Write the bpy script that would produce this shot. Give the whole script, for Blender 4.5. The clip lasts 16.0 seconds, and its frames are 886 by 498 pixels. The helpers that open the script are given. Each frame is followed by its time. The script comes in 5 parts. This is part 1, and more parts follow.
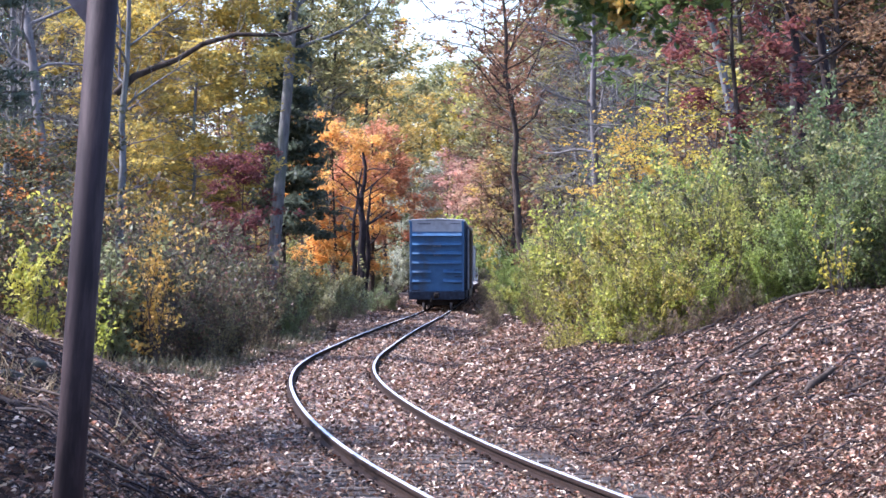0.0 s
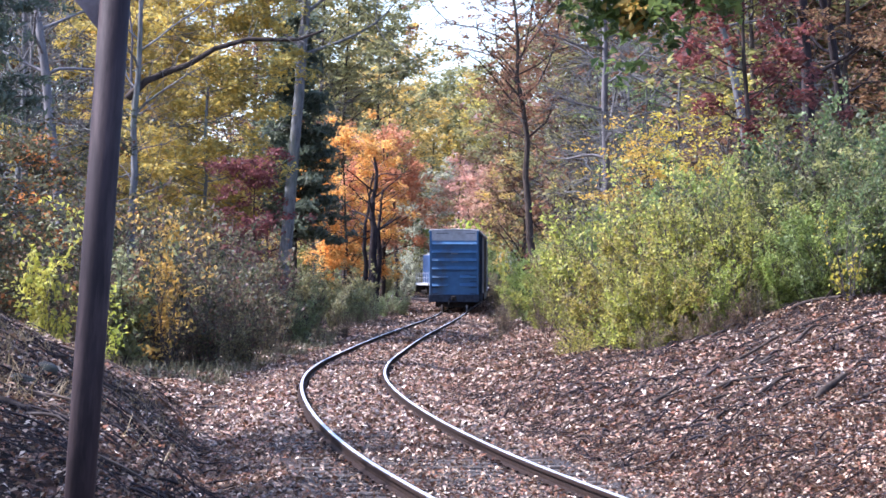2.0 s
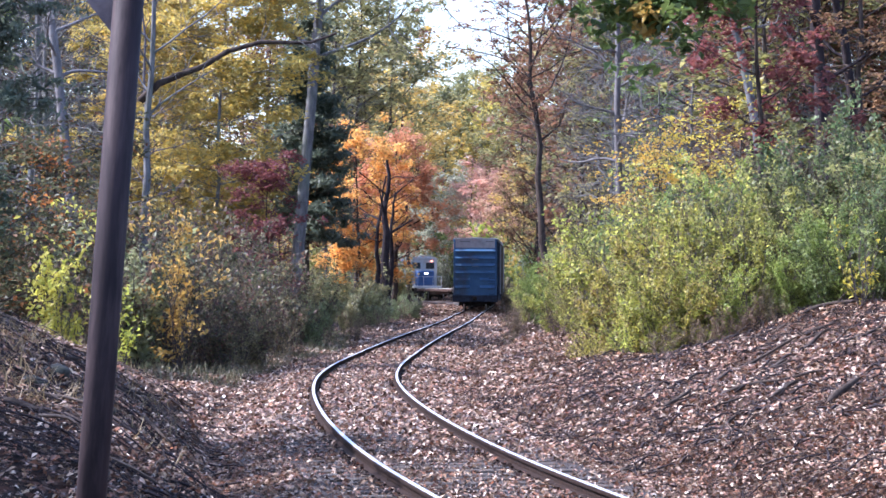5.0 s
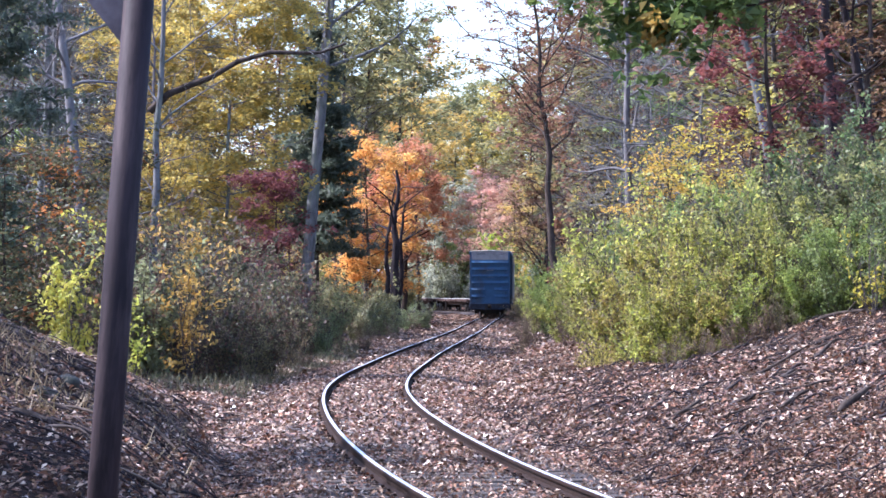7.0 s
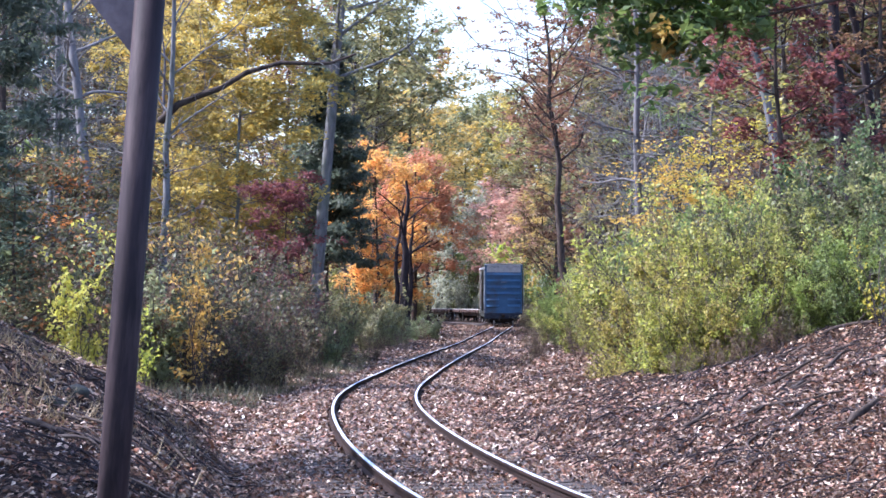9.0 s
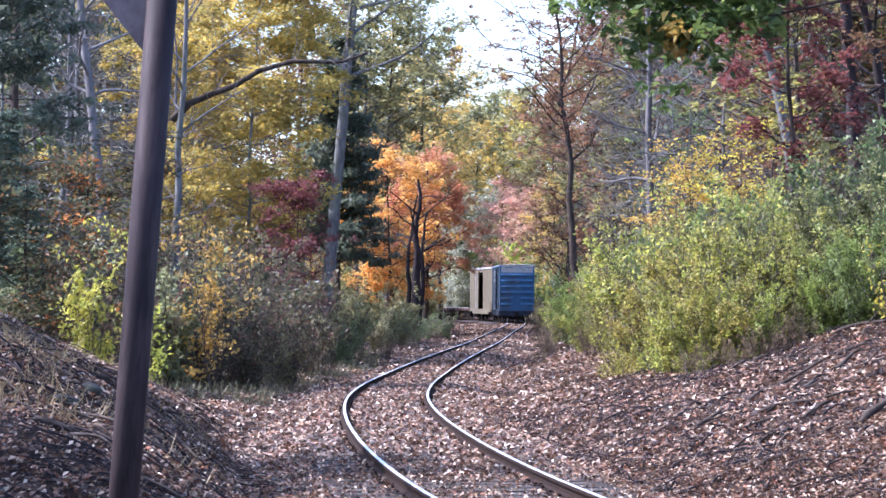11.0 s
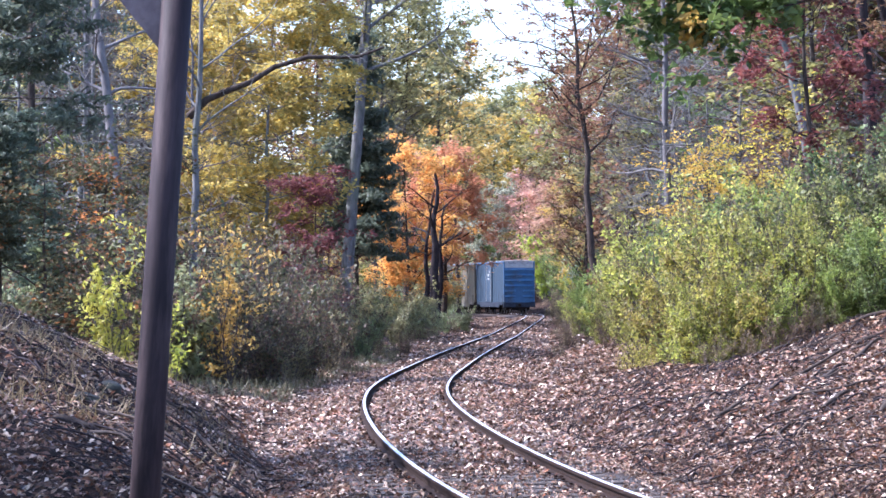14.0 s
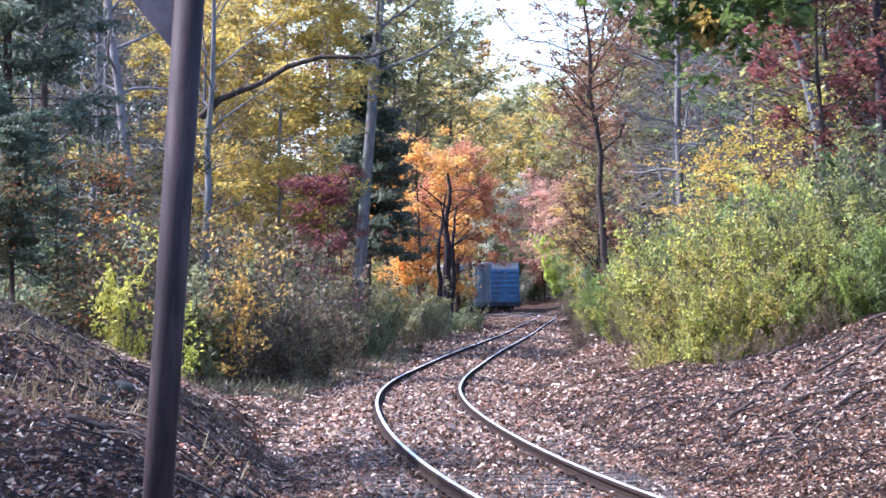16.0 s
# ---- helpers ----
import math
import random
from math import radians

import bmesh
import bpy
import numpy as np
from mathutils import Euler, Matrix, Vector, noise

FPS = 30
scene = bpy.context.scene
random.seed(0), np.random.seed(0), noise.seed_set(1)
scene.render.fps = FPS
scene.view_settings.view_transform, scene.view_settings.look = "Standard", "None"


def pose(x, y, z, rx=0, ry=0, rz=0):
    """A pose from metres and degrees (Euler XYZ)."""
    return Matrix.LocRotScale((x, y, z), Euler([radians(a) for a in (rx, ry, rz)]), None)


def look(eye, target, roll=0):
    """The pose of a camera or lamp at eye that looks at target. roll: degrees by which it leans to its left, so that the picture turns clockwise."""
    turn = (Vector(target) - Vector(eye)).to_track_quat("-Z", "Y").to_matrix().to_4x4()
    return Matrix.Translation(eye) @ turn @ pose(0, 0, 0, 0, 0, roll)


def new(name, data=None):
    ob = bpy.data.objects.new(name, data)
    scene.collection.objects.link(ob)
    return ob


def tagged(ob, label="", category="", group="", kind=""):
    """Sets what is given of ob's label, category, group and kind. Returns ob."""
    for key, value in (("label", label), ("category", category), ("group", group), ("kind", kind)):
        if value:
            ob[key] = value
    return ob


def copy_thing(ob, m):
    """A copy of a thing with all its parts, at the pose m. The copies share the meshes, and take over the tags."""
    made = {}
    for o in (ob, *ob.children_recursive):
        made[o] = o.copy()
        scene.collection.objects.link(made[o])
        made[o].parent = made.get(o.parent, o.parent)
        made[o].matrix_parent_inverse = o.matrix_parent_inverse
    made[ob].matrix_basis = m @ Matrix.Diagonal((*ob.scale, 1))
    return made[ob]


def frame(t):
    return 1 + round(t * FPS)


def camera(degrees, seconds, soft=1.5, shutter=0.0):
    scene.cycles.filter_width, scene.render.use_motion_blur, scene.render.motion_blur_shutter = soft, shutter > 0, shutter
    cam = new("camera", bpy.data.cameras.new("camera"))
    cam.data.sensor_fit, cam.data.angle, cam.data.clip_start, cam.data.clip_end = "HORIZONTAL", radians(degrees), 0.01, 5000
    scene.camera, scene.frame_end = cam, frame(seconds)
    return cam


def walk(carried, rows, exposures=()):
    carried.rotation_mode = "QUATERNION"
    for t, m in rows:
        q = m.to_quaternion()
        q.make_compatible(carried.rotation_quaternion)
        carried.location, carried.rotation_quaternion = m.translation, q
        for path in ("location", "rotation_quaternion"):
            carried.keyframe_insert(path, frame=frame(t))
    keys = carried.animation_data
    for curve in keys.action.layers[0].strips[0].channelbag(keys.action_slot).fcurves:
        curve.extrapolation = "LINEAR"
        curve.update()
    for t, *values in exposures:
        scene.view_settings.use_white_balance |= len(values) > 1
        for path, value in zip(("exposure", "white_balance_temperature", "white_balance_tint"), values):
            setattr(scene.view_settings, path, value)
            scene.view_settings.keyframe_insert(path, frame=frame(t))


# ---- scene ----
FOV = 19.35
EYE = (0.0, 0.0, 1.667)
cam = camera(FOV, 16.0, soft=1.6)
# seconds, tilt, roll, pan in degrees
TURNS = [
    (0.0, 90.71, 0.0, 0.0), (0.5, 90.751, 0.018, 0.108), (1.0, 90.744, 0.005, 0.161), (1.5, 90.783, -0.027, 0.2),
    (2.0, 90.823, -0.108, 0.245), (2.5, 90.864, -0.077, 0.301), (3.0, 90.884, -0.136, 0.348), (3.5, 90.882, -0.165, 0.395),
    (4.0, 90.883, -0.29, 0.44), (6.5, 91.005, -0.148, 0.661), (7.0, 91.111, -0.166, 0.728), (7.5, 91.19, -0.125, 0.776),
    (8.0, 91.296, -0.23, 0.823), (8.5, 91.349, -0.227, 0.881), (9.0, 91.345, -0.261, 0.938), (11.5, 91.313, -0.264, 1.295),
    (12.0, 91.32, -0.061, 1.372), (12.5, 91.297, 0.045, 1.431), (13.0, 91.257, 0.171, 1.483), (13.5, 91.197, 0.298, 1.546),
    (14.0, 91.179, 0.329, 1.607), (14.5, 91.154, 0.327, 1.665), (15.0, 91.158, 0.321, 1.724), (15.5, 91.164, 0.296, 1.795),
    (16.0, 91.177, 0.375, 1.884)]
walk(cam, [(t, pose(*EYE, a, b, c)) for t, a, b, c in TURNS], [(0.0, 1.57, 5700, 21), (9.0, 1.57, 5550, 21), (16.0, 1.72, 5550, 21)])

# ---------------------------------------------------------------- light
SUN_AZ, SUN_EL = radians(-85.5), radians(48)     # azimuth from +y towards +x
world = bpy.data.worlds.new("sky")
scene.world = world
world.use_nodes = True
sky = world.node_tree.nodes.new("ShaderNodeTexSky")
sky.sky_type, sky.sun_disc = "NISHITA", False
sky.sun_elevation, sky.sun_rotation = SUN_EL, SUN_AZ
sky.dust_density, sky.air_density = 1.5, 1.0
back = world.node_tree.nodes["Background"]
back.inputs["Strength"].default_value = 0.15
world.node_tree.links.new(sky.outputs["Color"], back.inputs["Color"])
lamp = bpy.data.lights.new("sun", "SUN")
lamp.energy, lamp.angle, lamp.color = 3.8, radians(0.6), (1.0, 0.96, 0.91)
sun = new("sun", lamp)
to_sun = Vector((math.sin(SUN_AZ) * math.cos(SUN_EL), math.cos(SUN_AZ) * math.cos(SUN_EL), math.sin(SUN_EL)))
sun.matrix_world = look(to_sun * 200, (0, 0, 0))


# ---------------------------------------------------------------- mesh helpers
def fast_mesh(name, verts, faces, smooth=False, mats=()):
    """verts (n,3); faces (m,k) of one size."""
    me = bpy.data.meshes.new(name)
    verts, faces = np.asarray(verts, np.float32), np.asarray(faces, np.int32)
    m, k = faces.shape
    me.vertices.add(len(verts))
    me.vertices.foreach_set("co", verts.ravel())
    me.loops.add(m * k)
    me.loops.foreach_set("vertex_index", faces.ravel())
    me.polygons.add(m)
    me.polygons.foreach_set("loop_start", np.arange(0, m * k, k, dtype=np.int32))
    me.polygons.foreach_set("use_smooth", np.full(m, smooth))
    for mat in mats:
        me.materials.append(mat)
    me.update(calc_edges=True)
    me.validate()
    return me


def part(name, bm, material, parent, label="", smooth=False):
    """Links a bmesh as one mesh object under a thing or a part."""
    me = bpy.data.meshes.new(name)
    bm.normal_update()
    bm.to_mesh(me)
    bm.free()
    me.materials.append(material)
    if smooth:
        me.polygons.foreach_set("use_smooth", [True] * len(me.polygons))
    ob = new(name, me)
    ob.parent = parent
    return tagged(ob, label)


def mesh_part(name, me, parent, label=""):
    ob = new(name, me)
    ob.parent = parent
    return tagged(ob, label)


def box(bm, x0, x1, y0, y1, z0, z1, bevel=0.0):
    r = bmesh.ops.create_cube(bm, size=1.0, matrix=Matrix.Translation(((x0 + x1) / 2, (y0 + y1) / 2, (z0 + z1) / 2))
                              @ Matrix.Diagonal((x1 - x0, y1 - y0, z1 - z0, 1)))
    if bevel:
        es = list({e for v in r["verts"] for e in v.link_edges})
        bmesh.ops.bevel(bm, geom=es, offset=bevel, segments=1, affect="EDGES", profile=0.5)
    return bm


def boxes(*rows, bevel=0.0):
    bm = bmesh.new()
    for r in rows:
        box(bm, *r, bevel=bevel)
    return bm


def rod(bm, a, b, r, n=8, r2=None):
    a, b = Vector(a), Vector(b)
    m = Matrix.Translation((a + b) / 2) @ (b - a).to_track_quat("Z", "Y").to_matrix().to_4x4()
    bmesh.ops.create_cone(bm, cap_ends=True, segments=n, radius1=r, radius2=r if r2 is None else r2, depth=(b - a).length, matrix=m)
    return bm


def tube_arrays(polys, sides=5):
    """Tapered tubes round polylines: list of (points (n,3), radii (n))."""
    vs, fs, base = [], [], 0
    ang = np.linspace(0, 2 * np.pi, sides, endpoint=False)
    for pts, rad in polys:
        pts = np.asarray(pts, float)
        n = len(pts)
        tan = np.gradient(pts, axis=0)
        tan /= np.linalg.norm(tan, axis=1)[:, None] + 1e-9
        ref = np.array([0.31, 0.93, 0.17]) if abs(tan[:, 2]).mean() > 0.5 else np.array([0.1, 0.2, 0.97])
        u = np.cross(tan, ref)
        u /= np.linalg.norm(u, axis=1)[:, None] + 1e-9
        w = np.cross(tan, u)
        ring = pts[:, None, :] + np.asarray(rad)[:, None, None] * (np.cos(ang)[None, :, None] * u[:, None, :] + np.sin(ang)[None, :, None] * w[:, None, :])
        vs.append(ring.reshape(-1, 3))
        i, j = np.meshgrid(np.arange(n - 1), np.arange(sides), indexing="ij")
        jn = (j + 1) % sides
        fs.append(np.stack([base + i * sides + j, base + i * sides + jn, base + (i + 1) * sides + jn, base + (i + 1) * sides + j], -1).reshape(-1, 4))
        base += n * sides
    return np.vstack(vs), np.vstack(fs)


def leaf_arrays(points, size, rng, flat=0.35, spread=0.35, slim=0.62, droop=0.0, tri=False):
    """A folded rhombus at every point. flat: how much the blades lie level; tri: three-cornered blades for far crowns."""
    n = len(points)
    nor = rng.normal(size=(n, 3))
    nor[:, 2] = np.abs(nor[:, 2]) + flat * 4
    nor /= np.linalg.norm(nor, axis=1)[:, None]
    a = rng.normal(size=(n, 3))
    a[:, 2] -= droop
    a -= (a * nor).sum(1)[:, None] * nor
    a /= np.linalg.norm(a, axis=1)[:, None] + 1e-9
    b = np.cross(nor, a)
    s = (size * (1 + spread * rng.uniform(-1, 1, n)))[:, None]
    w = s * slim
    fold = nor * s * rng.uniform(0.05, 0.3, n)[:, None]
    p = np.asarray(points)
    if tri:
        v = np.stack([p - a * s * 0.5, p + b * w * 0.75 + a * s * 0.3, p - b * w * 0.55 + a * s * 0.5], 1).reshape(-1, 3)
        return v, np.arange(3 * n).reshape(-1, 3)
    v = np.stack([p - a * s * 0.5, p + b * w * 0.5 + fold - a * s * 0.05, p + a * s * 0.5, p - b * w * 0.5 + fold - a * s * 0.05], 1).reshape(-1, 3)
    return v, np.arange(4 * n).reshape(-1, 4)


# ---------------------------------------------------------------- materials
def material(name):
    m = bpy.data.materials.new(name)
    m.use_nodes = True
    nt = m.node_tree
    return m, nt, nt.nodes["Principled BSDF"], nt.links.new


def coords(nt, scale=1.0, stretch=(1, 1, 1)):
    tc = nt.nodes.new("ShaderNodeTexCoord")
    mp = nt.nodes.new("ShaderNodeMapping")
    mp.inputs["Scale"].default_value = [scale * s for s in stretch]
    nt.links.new(tc.outputs["Object"], mp.inputs["Vector"])
    return mp.outputs["Vector"]


def noise_tex(nt, vec, scale, detail=4, rough=0.6):
    n = nt.nodes.new("ShaderNodeTexNoise")
    n.inputs["Scale"].default_value, n.inputs["Detail"].default_value, n.inputs["Roughness"].default_value = scale, detail, rough
    nt.links.new(vec, n.inputs["Vector"])
    return n.outputs["Fac"]


def ramp(nt, fac, stops, mode="LINEAR"):
    r = nt.nodes.new("ShaderNodeValToRGB")
    r.color_ramp.interpolation = mode
    el = r.color_ramp.elements
    while len(el) < len(stops):
        el.new(0.5)
    for e, (p, c) in zip(el, stops):
        e.position, e.color = p, (*c, 1)
    nt.links.new(fac, r.inputs["Fac"])
    return r.outputs["Color"]


def mix(nt, a, b, fac, mode="MIX"):
    m = nt.nodes.new("ShaderNodeMix")
    m.data_type, m.blend_type = "RGBA", mode
    for sock, val in ((m.inputs["Factor"], fac), (m.inputs["A"], a), (m.inputs["B"], b)):
        if isinstance(val, (int, float)):
            sock.default_value = val
        elif isinstance(val, tuple):
            sock.default_value = (*val, 1)
        else:
            nt.links.new(val, sock)
    return m.outputs["Result"]


def bump(nt, bsdf, height, strength=0.4, dist=0.02):
    b = nt.nodes.new("ShaderNodeBump")
    b.inputs["Strength"].default_value, b.inputs["Distance"].default_value = strength, dist
    nt.links.new(height, b.inputs["Height"])
    nt.links.new(b.outputs["Normal"], bsdf.inputs["Normal"])


def surface(name, dark, light, scale=6.0, rough=0.7, metal=0.0, stretch=(1, 1, 1), relief=0.3, dist=0.01, stain=None, stain_scale=1.2, stain_amount=(0.5, 0.7)):
    """Two tones of grain, with stains of a third colour at a larger scale."""
    m, nt, bsdf, link = material(name)
    vec = coords(nt, 1.0, stretch)
    g = noise_tex(nt, vec, scale, 6, 0.65)
    col = ramp(nt, g, [(0.3, dark), (0.7, light)])
    if stain:
        s = noise_tex(nt, vec, stain_scale, 5, 0.65)
        col = mix(nt, col, stain, ramp(nt, s, [(stain_amount[0], (0, 0, 0)), (stain_amount[1], (1, 1, 1))]))
    link(col, bsdf.inputs["Base Color"])
    bsdf.inputs["Roughness"].default_value, bsdf.inputs["Metallic"].default_value = rough, metal
    if rough >= 0.75:
        bsdf.inputs["Specular IOR Level"].default_value = 0.12
    bump(nt, bsdf, g, relief, dist)
    return m


def leaf_material(name, stops, gloss=0.5, through_share=0.52, hue=0.04):
    """Each leaf takes its own tint; each plant is shifted a little; light shines through the blade."""
    m, nt, bsdf, link = material(name)
    geo = nt.nodes.new("ShaderNodeNewGeometry")
    n = len(stops)
    col = ramp(nt, geo.outputs["Random Per Island"], [(i / max(1, n - 1), c) for i, c in enumerate(stops)])
    info = nt.nodes.new("ShaderNodeObjectInfo")
    hsv = nt.nodes.new("ShaderNodeHueSaturation")
    mr = nt.nodes.new("ShaderNodeMapRange")
    mr.inputs["To Min"].default_value, mr.inputs["To Max"].default_value = 0.5 - hue, 0.5 + hue
    link(info.outputs["Random"], mr.inputs["Value"])
    link(mr.outputs["Result"], hsv.inputs["Hue"])
    link(col, hsv.inputs["Color"])
    # patches of lighter and darker growth through the crown
    big = noise_tex(nt, coords(nt), 0.9, 3, 0.6)
    val = nt.nodes.new("ShaderNodeMapRange")
    val.inputs["From Min"].default_value, val.inputs["From Max"].default_value = 0.3, 0.7
    val.inputs["To Min"].default_value, val.inputs["To Max"].default_value = 0.6, 1.35
    link(big, val.inputs["Value"])
    link(val.outputs["Result"], hsv.inputs["Value"])
    c = hsv.outputs["Color"]
    link(c, bsdf.inputs["Base Color"])
    bsdf.inputs["Roughness"].default_value = gloss
    bsdf.inputs["Specular IOR Level"].default_value = 0.4
    tr = nt.nodes.new("ShaderNodeBsdfTranslucent")
    link(c, tr.inputs["Color"])
    mx = nt.nodes.new("ShaderNodeMixShader")
    mx.inputs["Fac"].default_value = through_share
    link(bsdf.outputs["BSDF"], mx.inputs[1])
    link(tr.outputs["BSDF"], mx.inputs[2])
    link(mx.outputs["Shader"], nt.nodes["Material Output"].inputs["Surface"])
    return m


def ground_material():
    m, nt, bsdf, link = material("leaf_litter_soil")
    vec = coords(nt)
    cells = []
    for scale in (15.0, 31.0):
        vor = nt.nodes.new("ShaderNodeTexVoronoi")
        vor.inputs["Scale"].default_value, vor.inputs["Randomness"].default_value = scale, 1.0
        wob = nt.nodes.new("ShaderNodeVectorMath")
        wob.operation = "MULTIPLY"
        wob.inputs[1].default_value = (1.0, 0.75, 1.0)
        link(vec, wob.inputs[0])
        link(wob.outputs["Vector"], vor.inputs["Vector"])
        sep = nt.nodes.new("ShaderNodeSeparateColor")
        link(vor.outputs["Color"], sep.inputs["Color"])
        cells.append((sep, vor))
    leaves = ramp(nt, cells[0][0].outputs["Red"], [(0.0, (0.01, 0.008, 0.007)), (0.35, (0.034, 0.022, 0.017)), (0.65, (0.085, 0.045, 0.031)), (0.88, (0.15, 0.085, 0.06)), (1.0, (0.32, 0.225, 0.17))])
    bits = ramp(nt, cells[1][0].outputs["Green"], [(0.0, (0.008, 0.006, 0.006)), (0.4, (0.03, 0.02, 0.017)), (0.8, (0.08, 0.05, 0.038)), (1.0, (0.26, 0.19, 0.15))])
    pick = ramp(nt, cells[0][0].outputs["Blue"], [(0.42, (0, 0, 0)), (0.46, (1, 1, 1))])
    col = mix(nt, leaves, bits, pick)
    soil = ramp(nt, noise_tex(nt, vec, 14, 6, 0.75), [(0.35, (0.014, 0.011, 0.01)), (0.65, (0.075, 0.052, 0.043))])
    cover = ramp(nt, noise_tex(nt, vec, 0.7, 6, 0.7), [(0.28, (0, 0, 0)), (0.36, (1, 1, 1))])
    col = mix(nt, soil, col, cover)
    tone = ramp(nt, noise_tex(nt, vec, 0.2, 4, 0.6), [(0.3, (0.5, 0.47, 0.46)), (0.7, (0.9, 0.84, 0.8))])
    link(mix(nt, col, tone, 1.0, "MULTIPLY"), bsdf.inputs["Base Color"])
    bsdf.inputs["Roughness"].default_value = 0.9
    bsdf.inputs["Specular IOR Level"].default_value = 0.1
    h = mix(nt, cells[0][0].outputs["Red"], noise_tex(nt, vec, 45, 4, 0.7), 0.4)
    bump(nt, bsdf, h, 1.0, 0.05)
    return m


GROUND = ground_material()
BALLAST = surface("ballast_stone", (0.02, 0.018, 0.018), (0.15, 0.125, 0.115), 26, 0.85, relief=1.0, dist=0.05, stain=(0.075, 0.045, 0.035), stain_scale=3)
TIE = surface("weathered_tie_wood", (0.035, 0.028, 0.025), (0.17, 0.145, 0.13), 7, 0.8, stretch=(1, 9, 9), relief=0.8, dist=0.015, stain=(0.03, 0.025, 0.022), stain_scale=2)
RAIL_SIDE = surface("rusted_rail_web", (0.014, 0.009, 0.008), (0.042, 0.025, 0.019), 18, 0.85, 0.0, relief=0.4, dist=0.004)
RAIL_SIDE.node_tree.nodes["Principled BSDF"].inputs["Specular IOR Level"].default_value = 0.12
RAIL_HEAD = surface("polished_rail_head", (0.75, 0.74, 0.76), (0.9, 0.9, 0.92), 14, 0.55, 1.0, stretch=(1, 0.1, 1), relief=0.05, dist=0.001, stain=(0.45, 0.4, 0.37), stain_scale=6, stain_amount=(0.6, 0.8))
BARK_GREY = surface("grey_bark", (0.08, 0.077, 0.08), (0.24, 0.232, 0.235), 9, 0.9, stretch=(1, 1, 0.25), relief=0.8, dist=0.03, stain=(0.15, 0.18, 0.13), stain_scale=1.5)
BARK_DARK = surface("dark_bark", (0.03, 0.022, 0.018), (0.1, 0.078, 0.066), 9, 0.9, stretch=(1, 1, 0.25), relief=0.8, dist=0.03)
# dark purplish bark, its colour deepened further for trunks that stand in shade
BARK_BLACK_SHADE = surface("shade_deepened_purplish_bark", (0.018, 0.014, 0.015), (0.062, 0.05, 0.052), 7, 0.95, stretch=(1, 1, 0.3), relief=1.0, dist=0.06)
BARK_PALE = surface("pale_dead_wood", (0.1, 0.092, 0.095), (0.24, 0.225, 0.225), 9, 0.85, stretch=(1, 1, 0.2), relief=0.5, dist=0.02)
TWIG = surface("bare_twig", (0.07, 0.062, 0.066), (0.2, 0.18, 0.188), 5, 0.9)
PALE_TWIG = surface("pale_bare_twig", (0.07, 0.068, 0.066), (0.2, 0.194, 0.188), 5, 0.9)
STEM = surface("shrub_stem", (0.05, 0.04, 0.038), (0.15, 0.125, 0.115), 5, 0.9)
DRY = surface("dry_weed_stalk", (0.09, 0.065, 0.05), (0.2, 0.15, 0.12), 5, 0.9)

